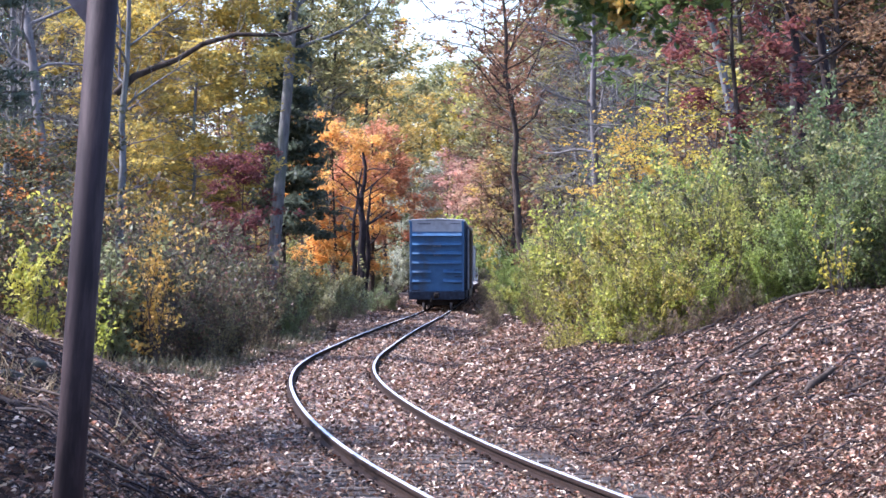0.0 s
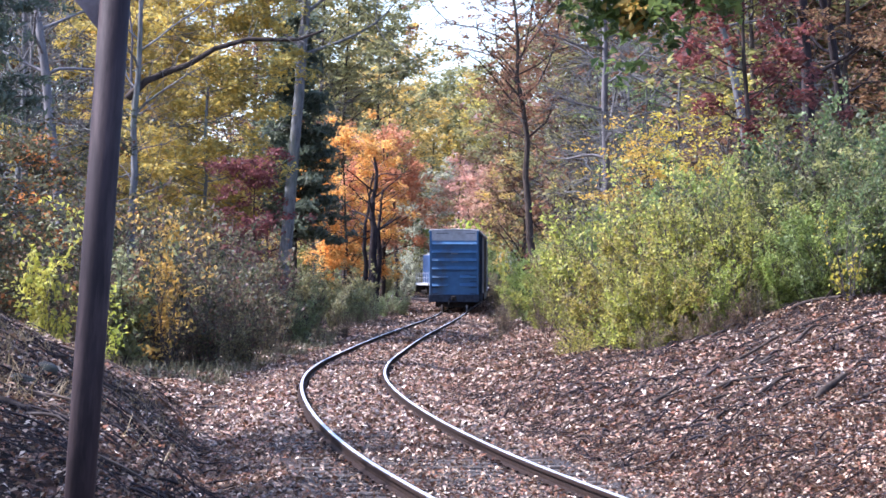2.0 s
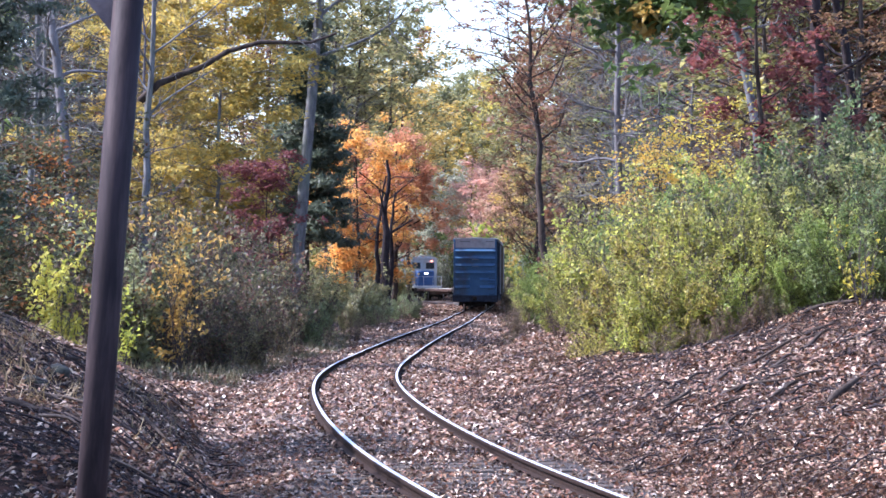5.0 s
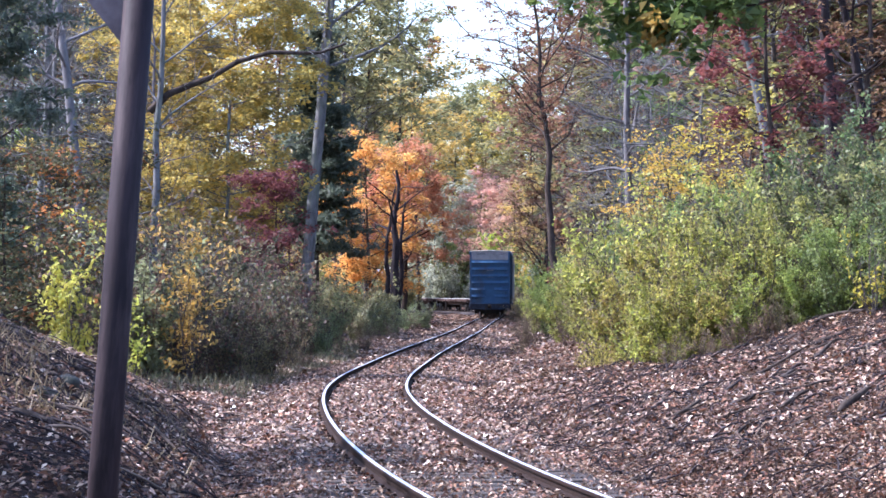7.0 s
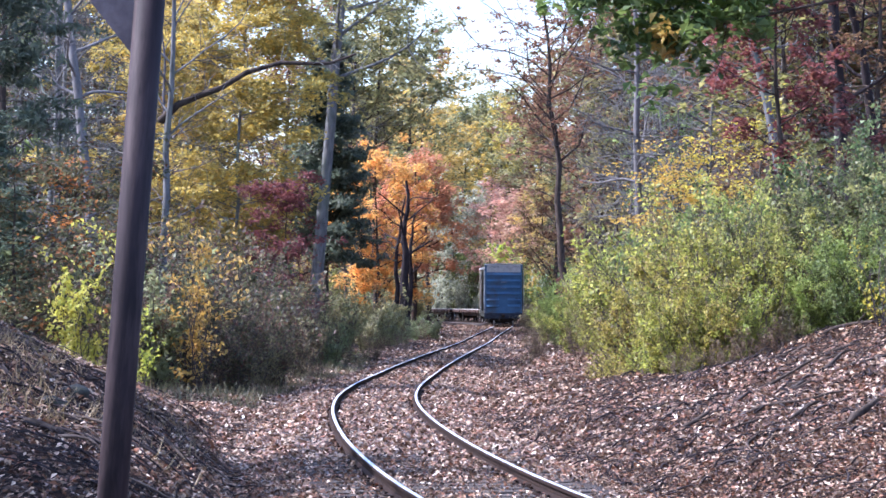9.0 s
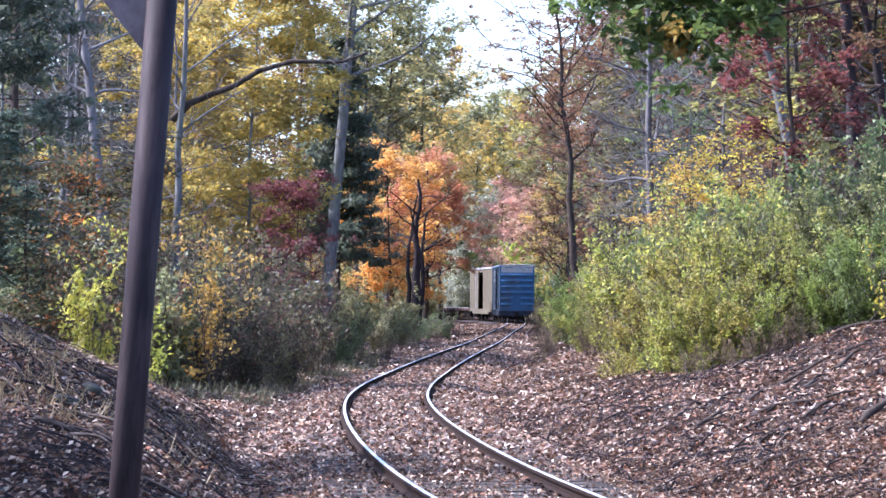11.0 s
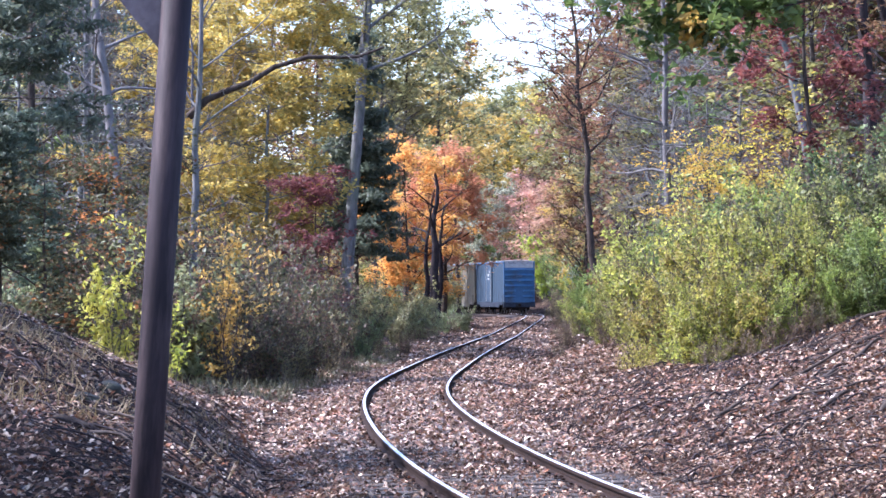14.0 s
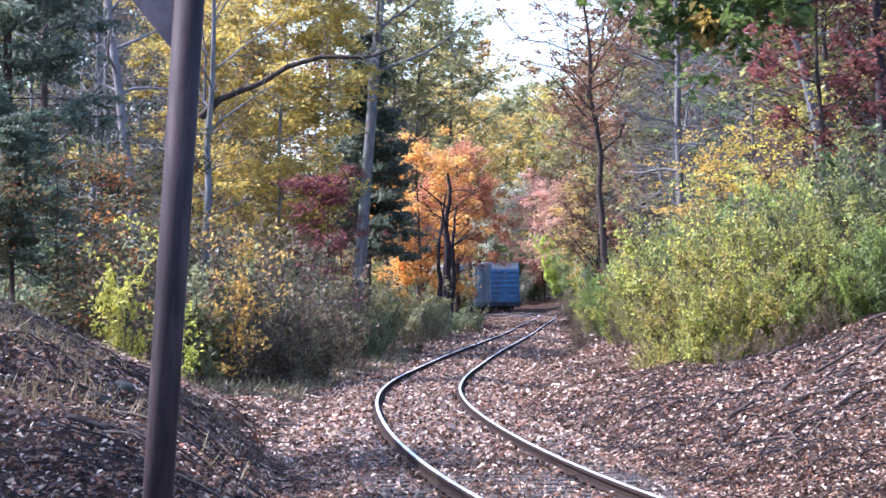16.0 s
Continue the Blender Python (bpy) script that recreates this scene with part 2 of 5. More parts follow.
LEAF = {
    "gold": leaf_material("golden_leaf", [(0.32, 0.28, 0.1), (0.5, 0.41, 0.13), (0.74, 0.54, 0.12), (0.38, 0.36, 0.14)], hue=0.015),
    "olive": leaf_material("olive_leaf", [(0.13, 0.14, 0.07), (0.26, 0.25, 0.11), (0.38, 0.34, 0.14), (0.18, 0.2, 0.1)], hue=0.015),
    "orange": leaf_material("orange_leaf", [(0.65, 0.33, 0.09), (0.78, 0.46, 0.14), (0.82, 0.54, 0.18), (0.62, 0.27, 0.09)], hue=0.01, through_share=0.6),
    "redorange": leaf_material("red_orange_leaf", [(0.5, 0.21, 0.11), (0.68, 0.35, 0.19), (0.58, 0.28, 0.16), (0.64, 0.41, 0.23)], hue=0.01),
    "russet": leaf_material("russet_leaf", [(0.13, 0.062, 0.042), (0.24, 0.12, 0.07), (0.31, 0.18, 0.1), (0.17, 0.11, 0.068)], hue=0.02),
    "maroon": leaf_material("maroon_leaf", [(0.11, 0.04, 0.038), (0.24, 0.08, 0.068), (0.17, 0.066, 0.06), (0.32, 0.125, 0.085)], through_share=0.5, hue=0.01),
    "pink": leaf_material("faded_red_leaf", [(0.5, 0.25, 0.19), (0.62, 0.37, 0.28), (0.46, 0.25, 0.19), (0.6, 0.44, 0.3)], hue=0.02),
    "shrub": leaf_material("yellow_green_leaf", [(0.09, 0.1, 0.03), (0.34, 0.37, 0.07), (0.7, 0.68, 0.13), (0.2, 0.24, 0.05), (0.48, 0.44, 0.14), (0.15, 0.11, 0.055)]),
    "sage": leaf_material("sage_green_leaf", [(0.1, 0.125, 0.045), (0.23, 0.27, 0.09), (0.39, 0.42, 0.14), (0.14, 0.165, 0.065)]),
    "mid": leaf_material("grey_green_leaf", [(0.15, 0.17, 0.09), (0.28, 0.31, 0.15), (0.4, 0.41, 0.2), (0.2, 0.22, 0.12)]),
    "rust": leaf_material("rusty_orange_leaf", [(0.42, 0.14, 0.05), (0.55, 0.2, 0.06), (0.35, 0.16, 0.06)], hue=0.01),
    "silver": leaf_material("silvery_green_leaf", [(0.26, 0.3, 0.21), (0.42, 0.46, 0.33), (0.56, 0.58, 0.44), (0.34, 0.36, 0.26)]),
    "wine": leaf_material("wine_red_leaf", [(0.12, 0.048, 0.05), (0.22, 0.085, 0.08), (0.17, 0.07, 0.07), (0.28, 0.11, 0.085)], hue=0.01),
    # darker copy of the sage green, with part shade put into its colour
    "shaded_sage": leaf_material("shade_darkened_sage_leaf", [(0.06, 0.08, 0.035), (0.15, 0.18, 0.07), (0.29, 0.32, 0.12), (0.09, 0.11, 0.05), (0.14, 0.11, 0.065)]),
    "fresh": leaf_material("fresh_green_leaf", [(0.15, 0.2, 0.05), (0.3, 0.36, 0.085), (0.46, 0.5, 0.14), (0.2, 0.24, 0.07)]),
    "lime": leaf_material("lime_yellow_leaf", [(0.45, 0.5, 0.08), (0.66, 0.68, 0.12), (0.56, 0.6, 0.12), (0.36, 0.46, 0.09)]),
    "yellow": leaf_material("clear_yellow_leaf", [(0.5, 0.38, 0.06), (0.66, 0.52, 0.09), (0.4, 0.36, 0.08), (0.6, 0.42, 0.06)]),
    "green": leaf_material("dark_green_leaf", [(0.05, 0.095, 0.035), (0.11, 0.19, 0.055), (0.2, 0.3, 0.08), (0.075, 0.12, 0.045)], gloss=0.4),
    "pine": leaf_material("pine_needle", [(0.07, 0.1, 0.07), (0.125, 0.165, 0.115), (0.18, 0.22, 0.15)], through_share=0.5),
    "brush": leaf_material("dry_brush_leaf", [(0.12, 0.09, 0.055), (0.26, 0.2, 0.12), (0.18, 0.16, 0.08), (0.38, 0.29, 0.16), (0.13, 0.09, 0.062)]),
    # leaf browns; the extreme tints also paint in glints and shaded gaps
    "litter": leaf_material("fallen_leaf_with_glints", [(0.022, 0.015, 0.011), (0.085, 0.05, 0.032), (0.2, 0.12, 0.072), (0.42, 0.29, 0.185), (0.27, 0.1, 0.05), (0.72, 0.57, 0.42), (0.16, 0.068, 0.038), (0.03, 0.02, 0.015), (0.3, 0.14, 0.08), (0.09, 0.045, 0.03)], gloss=0.36, through_share=0.1, hue=0.0),
    # mixed undergrowth tints, darkened to paint in the shade of the woods
    "tangle": leaf_material("shade_darkened_undergrowth_leaf", [(0.045, 0.05, 0.028), (0.15, 0.135, 0.07), (0.15, 0.062, 0.055), (0.25, 0.22, 0.115), (0.085, 0.11, 0.052), (0.055, 0.038, 0.035)], hue=0.02),
    "amber": leaf_material("amber_leaf", [(0.5, 0.3, 0.08), (0.68, 0.45, 0.1), (0.58, 0.4, 0.13), (0.42, 0.32, 0.1)], hue=0.01),
    "scrub": leaf_material("dark_scrub_leaf", [(0.05, 0.06, 0.032), (0.1, 0.1, 0.05), (0.15, 0.14, 0.07), (0.08, 0.09, 0.05), (0.32, 0.13, 0.05)]),
    "straw": leaf_material("straw_blade", [(0.2, 0.13, 0.08), (0.34, 0.23, 0.13), (0.27, 0.2, 0.1)], through_share=0.3),
    "grass": leaf_material("dry_grass_blade", [(0.1, 0.1, 0.05), (0.2, 0.18, 0.1), (0.26, 0.21, 0.13)], through_share=0.3),
}

# ---------------------------------------------------------------- track line and ground form
LINE_Y = np.array([-60, -15, 0, 10, 20.1, 25, 30, 38, 43.5, 50.4, 56, 69, 86, 108, 139, 157, 174, 197, 213, 224, 231, 238, 246, 256, 267, 280, 295, 312, 330, 348])
LINE_X = np.array([19.5, 7.4, 4.2, 2.3, 0.66, -0.08, -0.68, -1.42, -1.8, -2.1, -2.18, -2.06, -1.77, -1.25, -0.48, -0.08, 0.36, 1.02, 1.45, 1.62, 1.62, 1.4, 0.76, -0.58, -2.85, -6.2, -10.6, -16.5, -24.5, -35.5])


def spline(xs, ys, q):
    """Smooth (Catmull-Rom) curve through the points."""
    t = np.gradient(ys, xs)
    i = np.clip(np.searchsorted(xs, q) - 1, 0, len(xs) - 2)
    h = xs[i + 1] - xs[i]
    u = np.clip((q - xs[i]) / h, -0.5, 1.5)
    return ((1 + 2 * u) * (1 - u) ** 2 * ys[i] + u * (1 - u) ** 2 * h * t[i] + u * u * (3 - 2 * u) * ys[i + 1] + u * u * (u - 1) * h * t[i + 1])


def step(a, b, x):
    u = np.clip((x - a) / (b - a), 0, 1)
    return u * u * (3 - 2 * u)


def rise(y):
    return 0.66 * step(120, 290, np.asarray(y, float))


_y = np.arange(-60, 347.5, 0.5)
_x = spline(LINE_X * 0 + LINE_Y, LINE_X, _y)
_k = np.ones(9) / 9
_x[4:-4] = np.convolve(_x, _k, "valid")
_s = np.concatenate([[0], np.cumsum(np.hypot(np.diff(_x), np.diff(_y)))])
_s += 145.5 - np.interp(145.5, _y, _s)          # arc length equals the distance ahead at 145.5 m


def on_line(s):
    y = np.interp(s, _s, _y)
    return np.interp(y, _y, _x), y, rise(y)


def centre_x(y):
    return np.interp(y, _y, _x)


def ground_z(x, y):
    """Height of the ground: track bed, banks of the cutting, hillside."""
    x, y = np.asarray(x, float), np.asarray(y, float)
    yc = np.clip(y, -60, 300)
    d = x - centre_x(yc)
    z = rise(y) - 0.17 + 0 * d
    hill = (0.215 + 0.08 * step(55, 75, y)) * np.maximum(0, d - 2.4 - 0.4 * step(60, 90, y)) * step(-6, 12, y)
    hill = hill + 0.06 * np.maximum(0, d - 5.5) * step(30, 42, y)
    hill = 14 * (1 - np.exp(-hill / 14))
    z = z + hill * (1 - 0.55 * step(200, 300, y))
    left = np.maximum(0, -d - 2.3)
    bank = 3.0 * (1 - np.exp(-0.8 * left / 3.0)) * (1 - step(31, 50, y)) * step(9, 25, y)
    z = z + 26 * step(310, 520, y) + bank + 0.02 * np.maximum(0, left - 8) - 0.12 * np.exp(-((np.abs(d) - 2.3) / 0.7) ** 2)
    z = z - 0.11 * (1 - step(1.5, 2.1, np.abs(d)))
    rough = np.minimum(1, np.maximum(0, np.abs(d) - 1.2) / 2)
    z = z + rough * (0.05 * np.sin(1.7 * x + 0.6 * y) + 0.06 * np.sin(0.83 * y - 1.1 * x + 1) + 0.03 * np.sin(3.1 * x + 2.3 * y))
    return z


def up_to(ground_x, ground_y):
    return float(ground_z(ground_x, ground_y))


# ---------------------------------------------------------------- ground
def build_ground():
    gx = np.unique(np.concatenate([np.arange(-14, 16, 0.25), np.arange(-60, 70, 2.0), np.geomspace(70, 2500, 14), -np.geomspace(60, 2500, 14)]))
    gy = np.unique(np.concatenate([np.arange(8, 75, 0.35), np.arange(-60, 360, 2.5), np.geomspace(360, 3500, 14), -np.geomspace(60, 800, 8)]))
    X, Y = np.meshgrid(gx, gy, indexing="ij")
    Z = ground_z(X, Y)
    near = (np.abs(X) < 16) & (Y > 5) & (Y < 80)
    Z += near * np.random.RandomState(3).normal(0, 0.012, X.shape)
    n, m = X.shape
    i, j = np.meshgrid(np.arange(n - 1), np.arange(m - 1), indexing="ij")
    a = i * m + j
    me = fast_mesh("ground", np.stack([X, Y, Z], -1).reshape(-1, 3), np.stack([a, a + m, a + m + 1, a + 1], -1).reshape(-1, 4), True, [GROUND])
    tagged(new("ground", me), "sloping woodland ground covered with brown fallen leaves", "ground", kind="structure")


build_ground()


# ---------------------------------------------------------------- railway track
def sweep(profile, s0, s1, ds, side, material, name, parent, label):
    """Carries a closed outline (offset, height) along the track line."""
    ss = np.arange(s0, s1, ds)
    x, y, z = on_line(ss)
    tx, ty = np.gradient(x), np.gradient(y)
    ln = np.hypot(tx, ty)
    nx, ny = ty / ln, -tx / ln
    prof = np.array(profile)
    k, n = len(prof), len(ss)
    v = np.stack([x[:, None] + nx[:, None] * (side + prof[None, :, 0]), y[:, None] + ny[:, None] * (side + prof[None, :, 0]), z[:, None] + prof[None, :, 1] + 0 * x[:, None]], -1)
    i, j = np.meshgrid(np.arange(n - 1), np.arange(k), indexing="ij")
    jn = (j + 1) % k
    f = np.stack([i * k + j, (i + 1) * k + j, (i + 1) * k + jn, i * k + jn], -1).reshape(-1, 4)
    return mesh_part(name, fast_mesh(name, v.reshape(-1, 3), f, False, [material]), parent, label)


def build_track():
    track = tagged(new("railway_track"), "single railway track curving through leaf-strewn woods", "railway track", kind="structure")
    foot = [(-0.065, -0.125), (-0.065, -0.113), (-0.012, -0.098), (-0.010, -0.043), (-0.034, -0.034), (-0.034, -0.009), (-0.027, -0.002), (0.027, -0.002), (0.034, -0.009), (0.034, -0.034), (0.010, -0.043), (0.012, -0.098), (0.065, -0.113), (0.065, -0.125)]
    head = [(-0.023, -0.0015), (-0.02, 0.0005), (-0.008, 0.0015), (0.008, 0.0015), (0.02, 0.0005), (0.023, -0.0015)]
    for side in (-0.7525, 0.7525):
        rail = sweep(foot, -55, 345, 0.5, side, RAIL_SIDE, "rail", track, "rusty steel rail")
        sweep(head, -55, 345, 0.5, side, RAIL_HEAD, "rail_head", rail, "polished running surface")
    # ballast shoulder under the ties
    sweep([(-2.2, -0.31), (-1.45, -0.15), (1.45, -0.15), (2.2, -0.31)], -55, 345, 0.6, 0, BALLAST, "ballast", track, "dirty stone ballast")
    tie_me = bpy.data.meshes.new("tie")
    bm = boxes((-1.3, 1.3, -0.115, 0.115, -0.29, -0.125), bevel=0.012)
    bm.to_mesh(tie_me), bm.free()
    tie_me.materials.append(TIE)
    plate_me = bpy.data.meshes.new("tie_plate")
    bm = bmesh.new()
    for sx in (-0.7525, 0.7525):
        box(bm, sx - 0.15, sx + 0.15, -0.09, 0.09, -0.125, -0.114)
        for ox in (-0.085, 0.085):
            box(bm, sx + ox - 0.014, sx + ox + 0.014, 0.03, 0.06, -0.116, -0.092)
    bm.to_mesh(plate_me), bm.free()
    plate_me.materials.append(RAIL_SIDE)
    rng = np.random.RandomState(5)
    for s in np.arange(12, 150, 0.53):
        s += rng.uniform(-0.04, 0.04)
        x, y, z = on_line(s)
        x2, y2, _ = on_line(s + 0.2)
        a = math.atan2(-(x2 - x), y2 - y) + rng.normal(0, 0.015)
        for nm, me in (("tie", tie_me), ("tie_plate", plate_me)):
            if nm == "tie_plate" and s > 75:
                continue
            ob = new(nm, me)
            ob.parent = track
            ob.matrix_basis = Matrix.Translation((x, y, z + rng.uniform(-0.012, 0.0))) @ Matrix.Rotation(a, 4, "Z")


# ---------------------------------------------------------------- train
GRIME = surface("grimy_blue_steel", (0.022, 0.024, 0.032), (0.045, 0.058, 0.085), 5, 0.8, relief=0.2)
# weathered blue for the car sides; shade painted in, darker than the sunlit paint
BLUE_SIDE_DIM = surface("weathered_blue_paint_dimmed_for_shade", (0.012, 0.035, 0.068), (0.024, 0.055, 0.095), 4, 0.7, stretch=(1, 3, 0.4), relief=0.15, dist=0.006, stain=(0.02, 0.026, 0.036), stain_scale=1.6, stain_amount=(0.48, 0.7))
BLUE = surface("faded_blue_paint", (0.03, 0.1, 0.215), (0.05, 0.145, 0.285), 3, 0.5, relief=0.15, dist=0.006, stain=(0.055, 0.075, 0.11), stain_scale=1.1, stain_amount=(0.48, 0.75))
TAN = surface("weathered_tan_paint", (0.1, 0.085, 0.057), (0.165, 0.142, 0.096), 3, 0.6, relief=0.15, dist=0.006, stain=(0.2, 0.13, 0.08), stain_scale=1.3, stain_amount=(0.5, 0.75))
WHITE = surface("dull_white_paint", (0.36, 0.36, 0.37), (0.5, 0.5, 0.51), 4, 0.5, relief=0.1, dist=0.004, stain=(0.25, 0.235, 0.23), stain_scale=1.5, stain_amount=(0.5, 0.8))
ROOF = surface("galvanised_roof", (0.42, 0.42, 0.41), (0.62, 0.62, 0.6), 3, 0.4, 0.5, stain=(0.3, 0.24, 0.2), stain_scale=1.0)
UNDER = surface("sooty_underframe", (0.015, 0.013, 0.012), (0.045, 0.037, 0.033), 6, 0.8, 0.2)
TREAD = surface("worn_wheel_steel", (0.45, 0.43, 0.42), (0.65, 0.63, 0.62), 8, 0.35, 1.0)
DECK = surface("weathered_deck_wood", (0.24, 0.22, 0.2), (0.42, 0.395, 0.37), 5, 0.85, stretch=(1, 6, 1), relief=0.5)
RUST = surface("rust_brown_paint", (0.05, 0.032, 0.027), (0.11, 0.068, 0.055), 4, 0.75, relief=0.2)
INTERIOR_SHADE = surface("painted_interior_shade", (0.01, 0.01, 0.01), (0.03, 0.027, 0.025), 3, 0.8)
LBLUE = surface("locomotive_blue_paint", (0.009, 0.04, 0.12), (0.018, 0.06, 0.165), 2, 0.65, stain=(0.1, 0.14, 0.22), stain_scale=1.0, stain_amount=(0.6, 0.85))
GLASS = surface("dark_window_glass", (0.02, 0.025, 0.03), (0.03, 0.035, 0.04), 1, 0.08)


def glow(name, colour, strength):
    m, nt, bsdf, link = material(name)
    bsdf.inputs["Base Color"].default_value = (*colour, 1)
    bsdf.inputs["Emission Color"].default_value = (*colour, 1)
    bsdf.inputs["Emission Strength"].default_value = strength
    return m


RED_LAMP = glow("red_marker_lamp", (1.0, 0.25, 0.15), 2.0)
BEACON = glow("pale_lamp_lens", (0.95, 0.97, 1.0), 1.5)

WHEEL_R = 0.42
WHEELSETS = []


def wheelset(parent, y):
    ob = new("wheelset", None)
    bm = bmesh.new()
    rod(bm, (-0.9, 0, 0), (0.9, 0, 0), 0.075, 10)
    for sx in (-1, 1):
        rod(bm, (sx * 0.72, 0, 0), (sx * 0.84, 0, 0), WHEEL_R - 0.004, 24)
        rod(bm, (sx * 0.685, 0, 0), (sx * 0.72, 0, 0), WHEEL_R + 0.028, 24)
        rod(bm, (sx * 0.84, 0, 0), (sx * 0.855, 0, 0), 0.2, 12)
    me = bpy.data.meshes.new("wheelset")
    bm.to_mesh(me), bm.free()
    me.materials.append(UNDER)
    bpy.data.objects.remove(ob)
    ob = new("wheelset", me)
    ob.parent = parent
    tagged(ob, "steel wheelset with bright worn treads")
    for sx in (-1, 1):
        part("wheel_tread", rod(bmesh.new(), (sx * 0.725, 0, 0), (sx * 0.835, 0, 0), WHEEL_R, 24), TREAD, ob)
    WHEELSETS.append((ob, y))
    return ob


def truck(parent, y, base=1.73):
    """A two-axle truck centred at y."""
    bm = bmesh.new()
    box(bm, -1.05, 1.05, y - 0.2, y + 0.2, 0.4, 0.78, 0.03)
    for dy in (-base / 2 - 0.35, base / 2 + 0.35):
        box(bm, -0.95, 0.95, y + dy * 0.62 - 0.06, y + dy * 0.62 + 0.06, 0.28, 0.5, 0.02)
    for sx in (-1.06, 1.06):
        box(bm, sx - 0.09, sx + 0.09, y - 0.45, y + 0.45, 0.3, 0.52, 0.03)
        box(bm, sx - 0.09, sx + 0.09, y - base / 2 - 0.25, y + base / 2 + 0.25, 0.54, 0.68, 0.03)
        for dy in (-base / 2, base / 2):
            box(bm, sx - 0.11, sx + 0.11, y + dy - 0.17, y + dy + 0.17, 0.32, 0.56, 0.03)
        for dy in (-0.15, 0, 0.15):
            rod(bm, (sx, y + dy, 0.3), (sx, y + dy, 0.62), 0.06, 8)
    part("truck_frame", bm, UNDER, parent, "cast steel truck side frames")
    for dy in (-base / 2, base / 2):
        wheelset(parent, y + dy)


def couplers(parent, half, z=0.85):
    for s in (-1, 1):
        bm = bmesh.new()
        box(bm, -0.1, 0.1, min(s * (half - 0.5), s * (half + 0.2)), max(s * (half - 0.5), s * (half + 0.2)), z - 0.1, z + 0.1, 0.02)
        box(bm, -0.16, 0.14, min(s * (half + 0.12), s * (half + 0.42)), max(s * (half + 0.12), s * (half + 0.42)), z - 0.14, z + 0.14, 0.05)
        rod(bm, (-0.28, s * (half + 0.1), z - 0.02), (-0.34, s * (half + 0.3), z - 0.4), 0.03, 6)
        part("coupler", bm, UNDER, parent, "sooty knuckle coupler")


def boxcar(name, paint, label, door_open):
    """A high boxcar, its origin at rail level under its middle; its rear looks to -y."""
    L2, W2, Z0, Z1 = 7.75, 1.5, 1.02, 5.02
    car = tagged(new("boxcar"), label, "boxcar", group="wagons of the train")
    dw = 1.55                                             # half the door opening
    # side walls on both sides of the door opening, with stiffening posts
    for sx in (-1, 1):
        bm = bmesh.new()
        x0, x1 = sorted((sx * (W2 - 0.05), sx * W2))
        for a, b in ((-L2, -dw), (dw, L2)):
            box(bm, x0, x1, a, b, Z0, Z1 - 0.05)
        box(bm, x0, x1, -dw, dw, Z1 - 0.4, Z1 - 0.05)
        p0, p1 = sorted((sx * W2, sx * (W2 + 0.03)))
        for k in range(1, 6):
            for yy in (-dw - k * (L2 - dw) / 6, dw + k * (L2 - dw) / 6):
                part("side_post", boxes((p0, p1, yy - 0.06, yy + 0.06, Z0 + 0.04, Z1 - 0.12), bevel=0.015), BLUE_SIDE_DIM if paint is BLUE else paint, car)
        part("side_wall", bm, BLUE_SIDE_DIM if paint is BLUE else paint, car, "ribbed steel side with vertical posts")
        bm = boxes((*sorted((sx * (W2 - 0.04), sx * (W2 + 0.075))), -L2, L2, Z0 - 0.2, Z0 + 0.06), bevel=0.01)
        box(bm, *sorted((sx * (W2 - 0.04), sx * (W2 + 0.07))), -L2 + 2.2, L2 - 2.2, Z0 - 0.42, Z0 - 0.2, 0.02)
        part("side_sill", bm, GRIME if paint is BLUE else paint, car)
        bm = boxes((*sorted((sx * (W2 - 0.03), sx * (W2 + 0.07))), -L2, L2, Z1 - 0.13, Z1), bevel=0.02)
        part("top_rail", bm, WHITE if paint is TAN else paint, car)
        if door_open and sx < 0:
            slot = (0.95, 2.9)                            # door rolled forward
        else:
            slot = (-dw - 0.05, dw + 0.05)
        bm = boxes((*sorted((sx * (W2 + 0.06), sx * (W2 + 0.12))), slot[0], slot[1], Z0 + 0.05, Z1 - 0.25), bevel=0.015)
        q0, q1 = sorted((sx * (W2 + 0.12), sx * (W2 + 0.15)))
        for k in range(7):
            zz = Z0 + 0.3 + k * 0.55
            box(bm, q0, q1, slot[0] + 0.08, slot[1] - 0.08, zz - 0.05, zz + 0.05, 0.012)
        for yy in (slot[0] + 0.35, slot[1] - 0.35):
            part("lock_rod", rod(bmesh.new(), (sx * (W2 + 0.17), yy, Z0 + 0.1), (sx * (W2 + 0.17), yy, Z1 - 0.35), 0.03, 6), WHITE, car, "pale locking rod")
        part("sliding_door", bm, BLUE_SIDE_DIM if paint is BLUE else paint, car, "ribbed sliding door")
        if paint is BLUE:
            rr = np.random.RandomState(3)
            x0, x1 = sorted((sx * (W2 + 0.152), sx * (W2 + 0.156)))
            for k in range(3):
                z0 = 3.3 + 0.35 * k
                yy = rr.uniform(-0.9, 0.2)
                part("stencil_bar", boxes((x0, x1, yy, yy + rr.uniform(0.3, 0.9), z0, z0 + rr.uniform(0.12, 0.24))), WHITE, car, "white stencil mark")
    part("floor", boxes((-W2 + 0.05, W2 - 0.05, -L2 + 0.05, L2 - 0.05, Z0, Z0 + 0.06)), DECK, car)
    # added near-black sheet along the middle, painted as the shade inside the car
    part("interior_shade_sheet", boxes((0.3, 0.34, -L2 + 0.1, L2 - 0.1, Z0 + 0.06, Z1 - 0.1)), INTERIOR_SHADE, car)
    # roof: shallow ridge with cross seams
    bm = bmesh.new()
